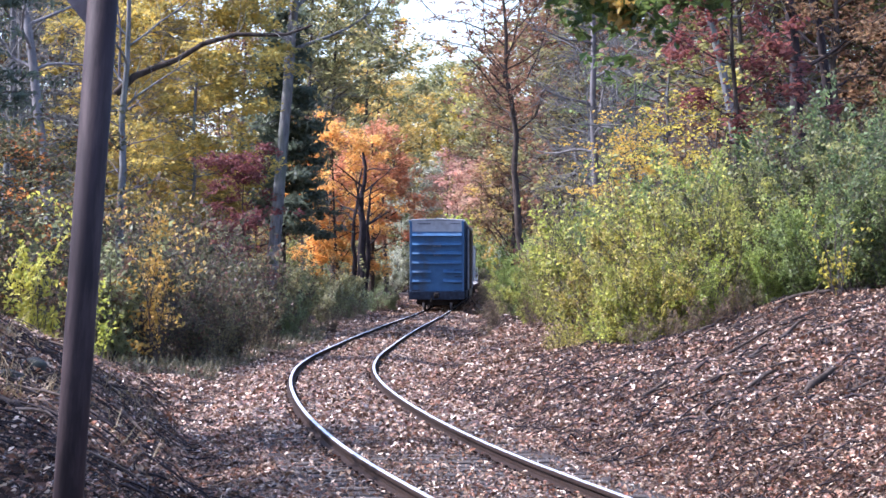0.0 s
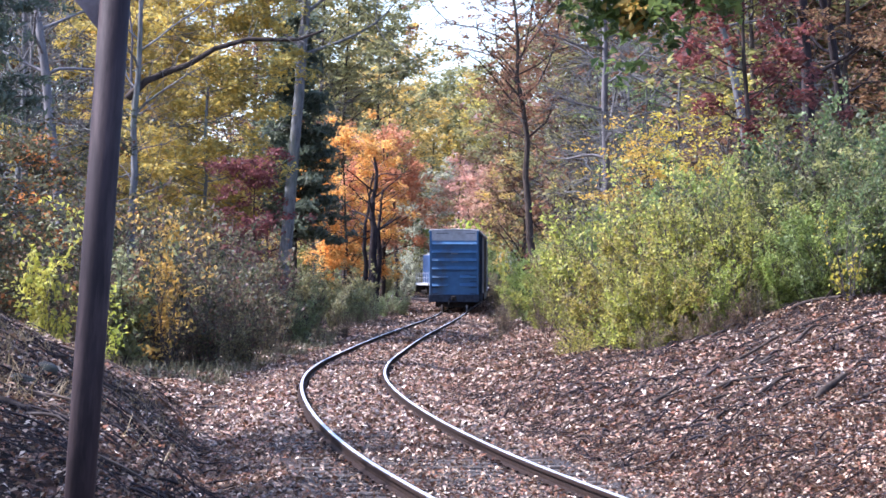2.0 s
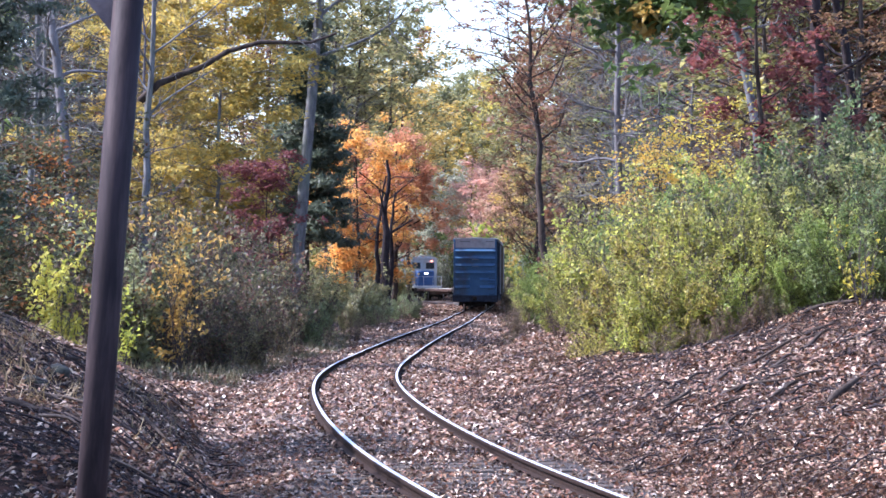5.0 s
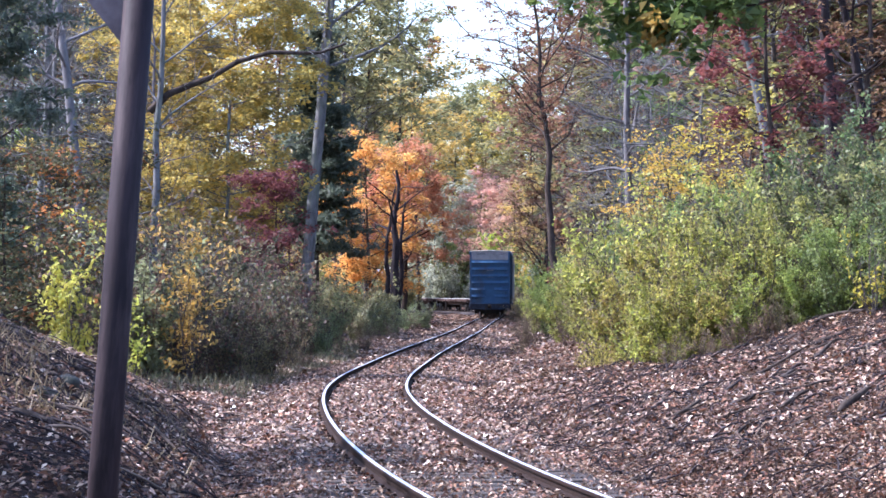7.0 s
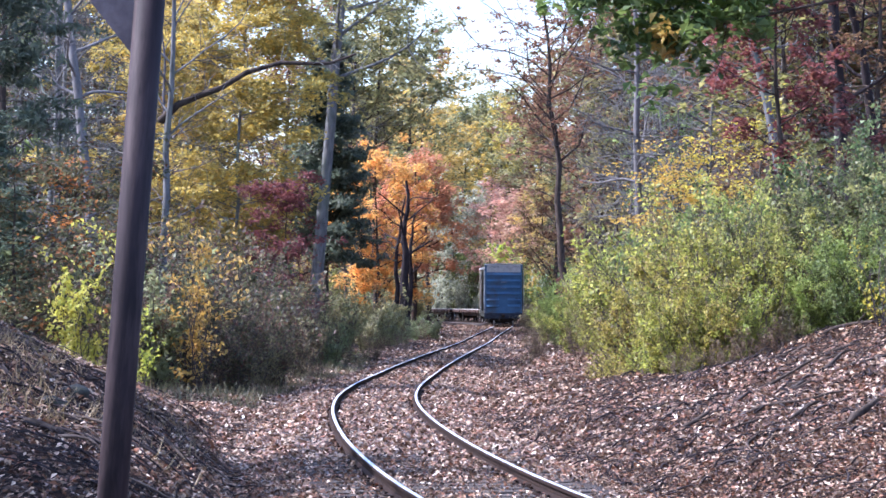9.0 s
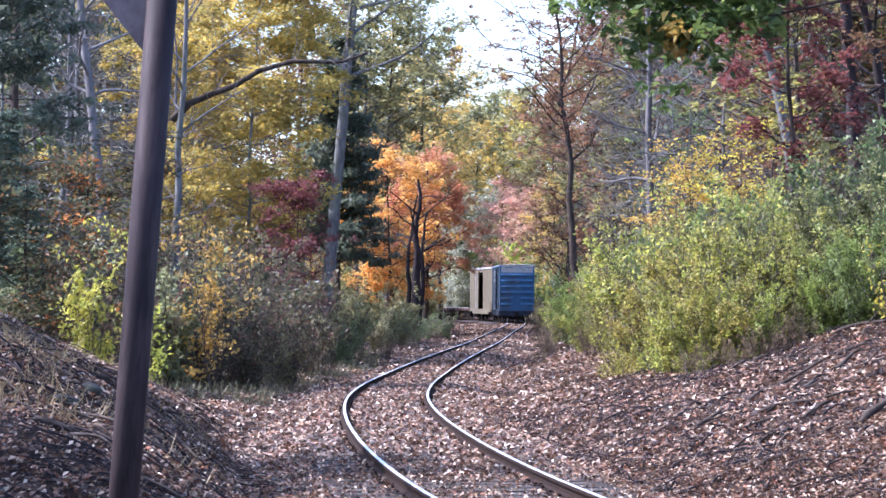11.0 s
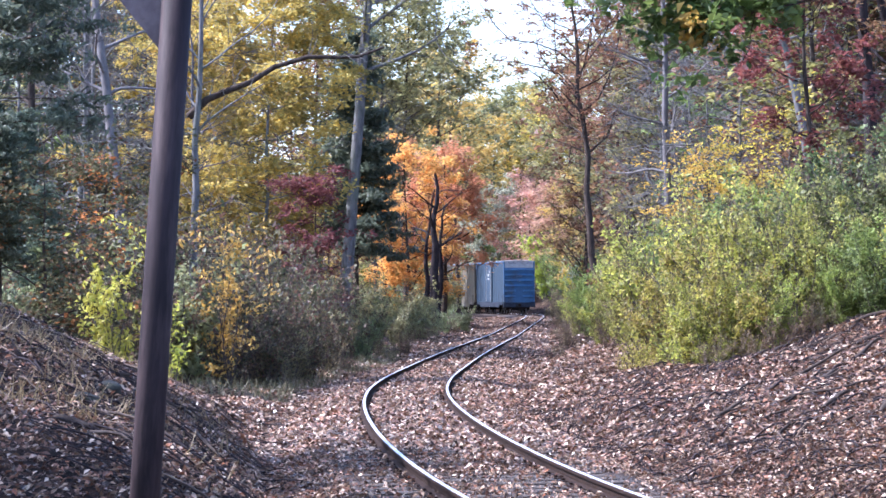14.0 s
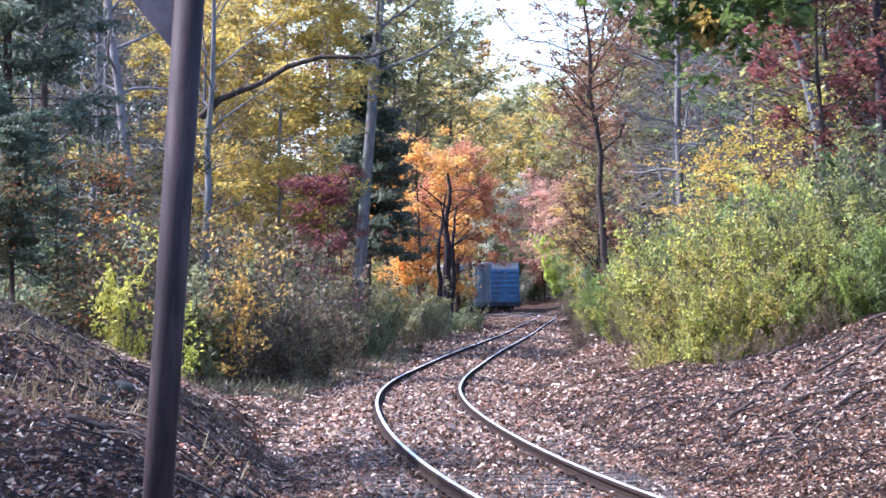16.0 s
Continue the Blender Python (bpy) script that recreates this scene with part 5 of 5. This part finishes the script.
for b, d, s in ((-15, 292, 2.2), (-9, 300, 2.4), (-3, 305, 2.3), (3, 300, 2.0), (13, 292, 2.0), (18, 280, 2.0), (24, 270, 1.8), (-20, 286, 2.0), (8, 315, 2.4), (-12, 318, 2.8), (0, 325, 2.6), (21, 300, 2.4), (29, 250, 1.7), (33, 225, 1.6)):
    again(silver if (b * 7) % 3 else sage, far(b, d), d, rng.uniform(0, 360), s)
place(shrub(83, "lime", "tall bush with lime-yellow leaves at the bend", 6.8, 1.3, 16, 4200, 0.22), far(10.5, 284), 284)
place(shrub(84, "yellow", "bush with clear yellow leaves beside the line", 5.0, 1.6, 12, 2200, 0.18), far(22, 236), 236)
for b, d, s in ((-31, 212, 1.6), (-31, 226, 1.3), (-33, 205, 1.5), (-37, 218, 1.9), (-43, 214, 1.9), (-50, 220, 2.0), (-34, 232, 2.2), (-56, 205, 1.8), (-62, 190, 1.7)):
    again(yel if b % 3 else low, far(b, d), d, b * 11.0, s)
for b, d, s in ((15, 186, 0.7), (19, 200, 0.9), (16, 214, 0.8), (21, 180, 0.8), (24, 160, 0.9), (19, 238, 1.1), (15, 245, 1.0)):
    again(tan, far(b, d), d, b * 23.0, s)
# brown weeds along the track
weed = shrub(85, "brush", "clump of dry brown weeds beside the track", 1.3, 0.7, 16, 500, 0.05, "weed", DRY)
place(weed, far(20, 92), 92)
for i in range(22):
    d = rng.uniform(62, 150)
    x = centre_x(d) + (rng.uniform(2.9, 4.6) if i < 13 else -rng.uniform(2.4, 4.0))
    again(weed, x, d, rng.uniform(0, 360), rng.uniform(0.45, 0.8))
# trees beside the bend, beside and behind crossing; left ones added unseen for shade
for x, y, k in ((-13, 268, 1), (-15, 277, 0), (-19, 19, 1), (-20, 29, 0), (-23, 37, 2), (-22, 14, 1), (-17, 4, 0), (-24, 48, 1), (18, 20, 2), (22, 36, 1), (-10, -14, 0), (12, -18, 1)):
    again(kinds[k], x, y, rng.uniform(0, 360), 0.9)


# small trees added out of view to cast shade on the left bank
for x, y, k in ((-13.5, 24, 1), (-13, 31, 0), (-13, 18, 2)):
    again(kinds[k], x, y, rng.uniform(0, 360), 0.55)


# ---------------------------------------------------------------- litter, sticks, weeds
def build_litter():
    rng = np.random.RandomState(90)
    n = 600000
    y = 9.5 + 80 * rng.uniform(0, 1, n) ** 1.9
    y[-60000:] = rng.uniform(60, 230, 60000)
    half = np.minimum(0.185 * y + 0.6, 14)
    x = rng.uniform(-1, 1, n) * half
    x[-60000:] = centre_x(y[-60000:]) + rng.normal(0, 3.2, 60000)
    d = np.abs(x - centre_x(y))
    patch = np.sin(1.3 * x + 0.4 * y) + np.sin(0.7 * y - 1.9 * x) + rng.normal(0, 0.9, n)
    keep = ((patch > -1.7) | (d > 1.5)) & ~((d > 0.8) & (d < 1.5) & (y < 34) & (rng.uniform(0, 1, n) < 0.6)) & ~((d < 0.7) & (y < 40) & (rng.uniform(0, 1, n) < 0.2)) & ~((np.abs(d - 0.7525) < 0.09))
    keep &= ~((d < 1.5) & (y < 27) & (rng.uniform(0, 1, n) < 0.5))
    keep &= ~((x < centre_x(y) - 2.5) & (y < 44) & (rng.uniform(0, 1, n) < 0.55))
    bare = np.sin(0.9 * x + 0.5 * y) + np.sin(0.6 * y - 1.4 * x + 2) + rng.normal(0, 0.5, n)
    keep &= ~((x > 1.2) & (y > 30) & (y < 52) & (bare > 0.5) & (rng.uniform(0, 1, n) < 0.45))
    keep &= ~((x < centre_x(y) - 3.3) & (y < 44) & (rng.uniform(0, 1, n) < 0.25))
    x, y = x[keep], y[keep]
    z = ground_z(x, y)
    d = np.abs(x - centre_x(y))
    bed = rise(y) - 0.145 - 0.213 * np.maximum(0, d - 1.45) + 0.03 * ((d < 1.4) & (rng.uniform(0, 1, len(x)) < 0.35))
    z = np.where(d < 2.2, np.maximum(z, bed), z) + 0.015 + rng.uniform(0, 0.03, len(x))
    for near in (True, False):
        m = (y < 31) == near
        v, f = leaf_arrays(np.stack([x, y, z], -1)[m], (0.04 + 0.0004 * y)[m] * (1 if near else 1.15), rng, flat=0.26, spread=0.7, slim=0.5, tri=not near)
        tagged(new("fallen_leaves", fast_mesh("fallen_leaves", v, f, False, [LEAF["litter"]])), "brown and pale fallen leaves strewn over the ground" if near else "fallen leaves strewn further along the track", "fallen leaves", kind="stuff")
    # dry grass at the foot of the brush
    n = 5000
    b = rng.uniform(-125, -45, n)
    y = rng.uniform(50, 75, n) + np.maximum(0, b + 90) * 0.7
    x = b * y / 1000
    z = ground_z(x, y)
    h = rng.uniform(0.06, 0.3, n)
    a = rng.uniform(0, 2 * np.pi, n)
    p = np.stack([x, y, z], -1)
    w = np.stack([np.cos(a), np.sin(a), 0 * a], -1) * 0.012
    tip = p + np.stack([rng.normal(0, 0.12, n), rng.normal(0, 0.12, n), h], -1)
    v = np.stack([p - w, p + w, tip + w * 0.3, tip - w * 0.3], 1).reshape(-1, 3)
    m = 3200
    q = rng.uniform(0, 1, (3, m))
    gy = 20 + 17 * q[0]
    gx = -(0.11 + 0.1 * q[1] ** 0.8) * gy
    tuft = np.sin(2.1 * gx + 0.7 * gy) + np.sin(1.3 * gy - 2.7 * gx + 1)
    gx, gy = gx[tuft > 0.2], gy[tuft > 0.2]
    m = len(gx)
    gp = np.stack([gx, gy, ground_z(gx, gy)], -1)
    ga = rng.uniform(0, 2 * np.pi, m)
    gw = np.stack([np.cos(ga), np.sin(ga), 0 * ga], -1) * 0.006
    gt = gp + np.stack([rng.normal(0, 0.12, m), rng.normal(0, 0.12, m), rng.uniform(0.05, 0.22, m)], -1)
    gv = np.stack([gp - gw, gp + gw, gt + gw * 0.3, gt - gw * 0.3], 1).reshape(-1, 3)
    tagged(new("grass", fast_mesh("grass", gv, np.arange(4 * m).reshape(-1, 4), False, [LEAF["straw"]])), "tufts of straw-coloured grass on the bank", "grass", kind="stuff")
    tagged(new("grass", fast_mesh("grass", v, np.arange(4 * n).reshape(-1, 4), False, [LEAF["grass"]])), "dry grass at the foot of the brush", "grass", kind="stuff")


build_litter()


def fallen_branch(seed, x, y, length, turn, r, bark, name="fallen_branch", label="fallen bare branch lying on the leaves", forks=3):
    rng = np.random.RandomState(seed)
    line = wander(rng, (-length / 2, 0, 0), (1, 0, 0), length, 9, 0.22)
    line[:, 2] *= 0.2
    ca, sa = math.cos(radians(turn)), math.sin(radians(turn))
    lines = [(line, r * np.linspace(1, 0.45, 9) * np.array([0.2, 0.85, 1.1, 0.9, 1.05, 0.92, 1.1, 0.9, 0.15]))]
    for k in range(forks):
        j = rng.randint(2, 8)
        lines.append((wander(rng, line[j], (0.8, rng.normal(0, 0.8), rng.uniform(0, 0.5)), length * rng.uniform(0.2, 0.4), 5, 0.15), r * 0.4 * np.linspace(1, 0.3, 5)))
    out = []
    for pts, rad in lines:
        wx, wy = x + pts[:, 0] * ca - pts[:, 1] * sa, y + pts[:, 0] * sa + pts[:, 1] * ca
        out.append((np.stack([wx - x, wy - y, ground_z(wx, wy) + np.abs(pts[:, 2]) + r * 0.7 - up_to(x, y)], -1), rad))
    v, f = tube_arrays(out, 6)
    ob = new(name, fast_mesh(name, v, f, True, [bark]))
    ob.location = (x, y, up_to(x, y))
    return tagged(ob, label, "branch", "fallen branches")


for i, (b, d, ln, turn, r, bark) in enumerate((
        (148, 30, 1.1, 35, 0.06, BARK_DARK), (126, 33, 1.3, 40, 0.045, BARK_DARK), (105, 31, 1.1, 25, 0.035, BARK_DARK), (90, 31, 0.9, 50, 0.03, BARK_DARK), (118, 37, 1.7, 55, 0.05, BARK_DARK), (104, 46, 2.2, 40, 0.05, BARK_DARK), (80, 47, 1.6, 65, 0.035, DRY), (140, 47, 1.8, 20, 0.05, BARK_DARK), (-118, 26, 1.2, -45, 0.035, BARK_DARK), (-100, 29, 1.3, -60, 0.03, BARK_DARK), (-140, 33, 1.5, -30, 0.03, BARK_DARK), (-95, 33, 1.1, -20, 0.035, BARK_DARK), (163, 29, 0.9, 25, 0.035, BARK_DARK), (75, 36, 1.7, 60, 0.035, DRY), (92, 38, 1.4, 40, 0.03, DRY),
        (112, 40, 2.0, 50, 0.04, BARK_DARK), (122, 42, 1.8, 20, 0.04, BARK_DARK), (13, 37, 1.9, 10, 0.03, BARK_DARK), (35, 29, 1.6, -10, 0.025, BARK_DARK),
        (58, 27, 1.3, 15, 0.03, BARK_DARK), (110, 27, 0.9, 20, 0.035, BARK_DARK), (-112, 31, 1.6, -50, 0.035, BARK_DARK), (-128, 30, 1.9, -40, 0.03, BARK_DARK),
        (-150, 28, 1.2, -35, 0.035, BARK_DARK), (-168, 20, 0.7, -15, 0.05, BARK_DARK), (72, 45, 1.0, 20, 0.022, BARK_DARK), (96, 44, 1.1, 15, 0.025, BARK_DARK), (108, 45, 0.9, 30, 0.04, BARK_DARK), (118, 45, 1.2, 10, 0.025, BARK_DARK), (136, 44, 1.2, 25, 0.03, BARK_DARK), (88, 40, 1.3, 55, 0.03, BARK_DARK), (-104, 36, 1.5, -30, 0.03, BARK_DARK), (100, 33, 1.2, 45, 0.03, BARK_DARK),
        (130, 35, 1.5, 30, 0.03, BARK_DARK), (84, 43, 1.5, 35, 0.03, BARK_DARK), (150, 38, 1.8, 25, 0.04, BARK_DARK), (66, 31, 1.0, 80, 0.02, DRY), (85, 34, 1.2, 15, 0.04, BARK_DARK), (97, 36, 1.3, 70, 0.035, BARK_DARK), (110, 34, 1.2, 30, 0.04, BARK_DARK), (122, 30, 1.0, 15, 0.04, BARK_DARK), (70, 40, 1.3, 40, 0.035, BARK_DARK), (136, 39, 1.5, 45, 0.05, BARK_DARK))):
    fallen_branch(100 + i, far(b, d), d, ln * 0.68, turn, r, bark, forks=2)
# twiggy debris all over the banks
rng = np.random.RandomState(140)
lines = []
for i in range(2200):
    y = 18 + 42 * rng.uniform(0, 1) ** 1.4
    x = rng.uniform(-1, 1) * 0.185 * y
    if abs(x - centre_x(y)) < 1.4:
        continue
    w = wander(rng, (x, y, 0), (rng.normal(), rng.normal(), 0), rng.uniform(0.12, 0.6), 4, 0.2)
    w[:, 2] = ground_z(w[:, 0], w[:, 1]) + rng.uniform(0.01, 0.06) + np.array([0, 0.02, 0.03, 0]) * rng.uniform(0, 2)
    lines.append((w, rng.uniform(0.003, 0.009) * np.linspace(1, 0.5, 4)))
for i in range(480):
    y = rng.uniform(27, 50)
    x = rng.uniform(0.045, 0.165) * y
    a = rng.uniform(0, 6.283)
    w = wander(rng, (x, y, 0), (math.cos(a), math.sin(a), 0), rng.uniform(0.1, 0.36), 5, 0.3)
    w[:, 2] = ground_z(w[:, 0], w[:, 1]) + 0.03 + 0.05 * np.sin(np.linspace(0, 3, 5)) * rng.uniform(0, 1.5)
    lines.append((w, rng.uniform(0.008, 0.022) * np.linspace(1, 0.45, 5)))
# roots and dead sticks that run down the far bank
pale = []
for i in range(430):
    y = rng.uniform(18, 43)
    x = centre_x(y) - rng.uniform(2.2, 2.6 + 0.1 * y)
    a = rng.normal(-0.8, 0.6)
    w = wander(rng, (x, y, 0), (math.cos(a), math.sin(a), 0), rng.uniform(0.15, 1.0), 5, 0.22)
    w[:, 2] = ground_z(w[:, 0], w[:, 1]) + 0.03 + 0.05 * np.sin(np.linspace(0, 3, 5)) * rng.uniform(0, 1.5)
    (pale if i % 4 == 0 else lines).append((w, rng.uniform(0.005, 0.017) * np.linspace(1, 0.45, 5)))
# dark twigs gathered along the rails and at the foot of the shrubs
for i in range(560):
    y = rng.uniform(22, 47)
    side = rng.uniform(1.5, 3.8)
    if i >= 300:
        y = rng.uniform(42, 49)
        side = rng.uniform(3.5, 9.5)
    x = centre_x(y) + side
    a = rng.uniform(-0.6, 2.6)
    w = wander(rng, (x, y, 0), (math.cos(a), math.sin(a), 0), rng.uniform(0.15, 0.65), 5, 0.3)
    w[:, 2] = ground_z(w[:, 0], w[:, 1]) + 0.03 + 0.07 * np.sin(np.linspace(0, 3, 5)) * rng.uniform(0, 2)
    (pale if i % 7 == 0 else lines).append((w, rng.uniform(0.004, 0.013) * np.linspace(1, 0.45, 5)))
v, f = tube_arrays(pale, 4)
tagged(new("twig_litter", fast_mesh("twig_litter", v, f, True, [DRY])), "pale dry sticks lying on the banks", "twigs", kind="stuff")
v, f = tube_arrays(lines, 4)
tagged(new("twig_litter", fast_mesh("twig_litter", v, f, True, [BARK_BLACK_SHADE])), "small dark dead twigs strewn over the banks", "twigs", kind="stuff")

STONE = surface("lichened_stone", (0.03, 0.029, 0.027), (0.1, 0.096, 0.088), 9, 0.9, relief=0.8, dist=0.03, stain=(0.06, 0.065, 0.045), stain_scale=4)
for i, (b, d, r) in enumerate(((-148, 22.5, 0.15), (-139, 23.5, 0.11), (-158, 24, 0.13), (-166, 22, 0.12), (-144, 25.5, 0.09))):
    bm = bmesh.new()
    bmesh.ops.create_icosphere(bm, subdivisions=3, radius=r)
    for v in bm.verts:
        v.co *= 1 + 0.35 * noise.noise(v.co * (2.2 / r) * 0.4 + Vector((i * 7, 0, 0)))
        v.co.z *= 0.6
    me = bpy.data.meshes.new("stone")
    bm.to_mesh(me), bm.free()
    me.materials.append(STONE)
    ob = tagged(new("stone", me), "grey half-buried stone on the leafy bank", "stone", "stones on the bank")
    ob.location = (far(b, d), d, up_to(far(b, d), d) + r * 0.15)

# ---------------------------------------------------------------- post at the crossing
POST = surface("dark_brown_painted_steel", (0.011, 0.008, 0.01), (0.04, 0.028, 0.032), 14, 0.65, 0.0, stretch=(1, 1, 0.15), relief=0.5, dist=0.004, stain=(0.085, 0.06, 0.06), stain_scale=9, stain_amount=(0.5, 0.72))
POST.node_tree.nodes["Principled BSDF"].inputs["Specular IOR Level"].default_value = 0.15
PLATE = surface("dull_sign_back", (0.1, 0.075, 0.085), (0.2, 0.16, 0.17), 14, 0.5, 0.3, relief=0.3, dist=0.004)


def crossing_post(x, y, lean):
    post = tagged(new("crossing_post"), "dark brown steel crossing post leaning slightly", "post")
    bm = rod(bmesh.new(), (0, 0, -0.4), (0, 0, 3.9), 0.0565, 28)
    part("mast", bm, POST, post, smooth=True)
    bm = bmesh.new()
    low = 2.6 - up_to(x, y)
    pr = [(-0.05, low), (-0.05, low + 0.9), (-0.55, low + 0.9), (-0.55, low + 0.55)]
    va = [bm.verts.new((a, 0.03, b)) for a, b in pr]
    vb = [bm.verts.new((a, 0.045, b)) for a, b in pr]
    for k in range(4):
        bm.faces.new((va[k], va[(k + 1) % 4], vb[(k + 1) % 4], vb[k]))
    bm.faces.new(va[::-1]), bm.faces.new(vb)
    bmesh.ops.recalc_face_normals(bm, faces=bm.faces)
    part("sign_plate", bm, PLATE, post, "purplish grey back of a sign plate")
    bm = bmesh.new()
    for z in (3.2,):
        rod(bm, (0, 0, z - 0.025), (0, 0, z + 0.025), 0.064, 24)
    part("clamp", bm, POST, post)
    post.matrix_basis = Matrix.Translation((x, y, up_to(x, y))) @ Matrix.Rotation(radians(lean), 4, "Y")


crossing_post(-1.446, 9.5, 3.9)


def motions():
    times = [0.5 * k for k in range(33)]
    for car, ahead, half in CONSIST:
        walk(car, [(t, car_pose(TAIL + SPEED * t + ahead, half)) for t in times])
    # wheels roll: a fraction under a quarter turn from row to row
    for ob, y in WHEELSETS:
        walk(ob, [(i / 15, pose(0, y, WHEEL_R, -math.degrees(SPEED * i / 15 / WHEEL_R))) for i in range(241)])


motions()
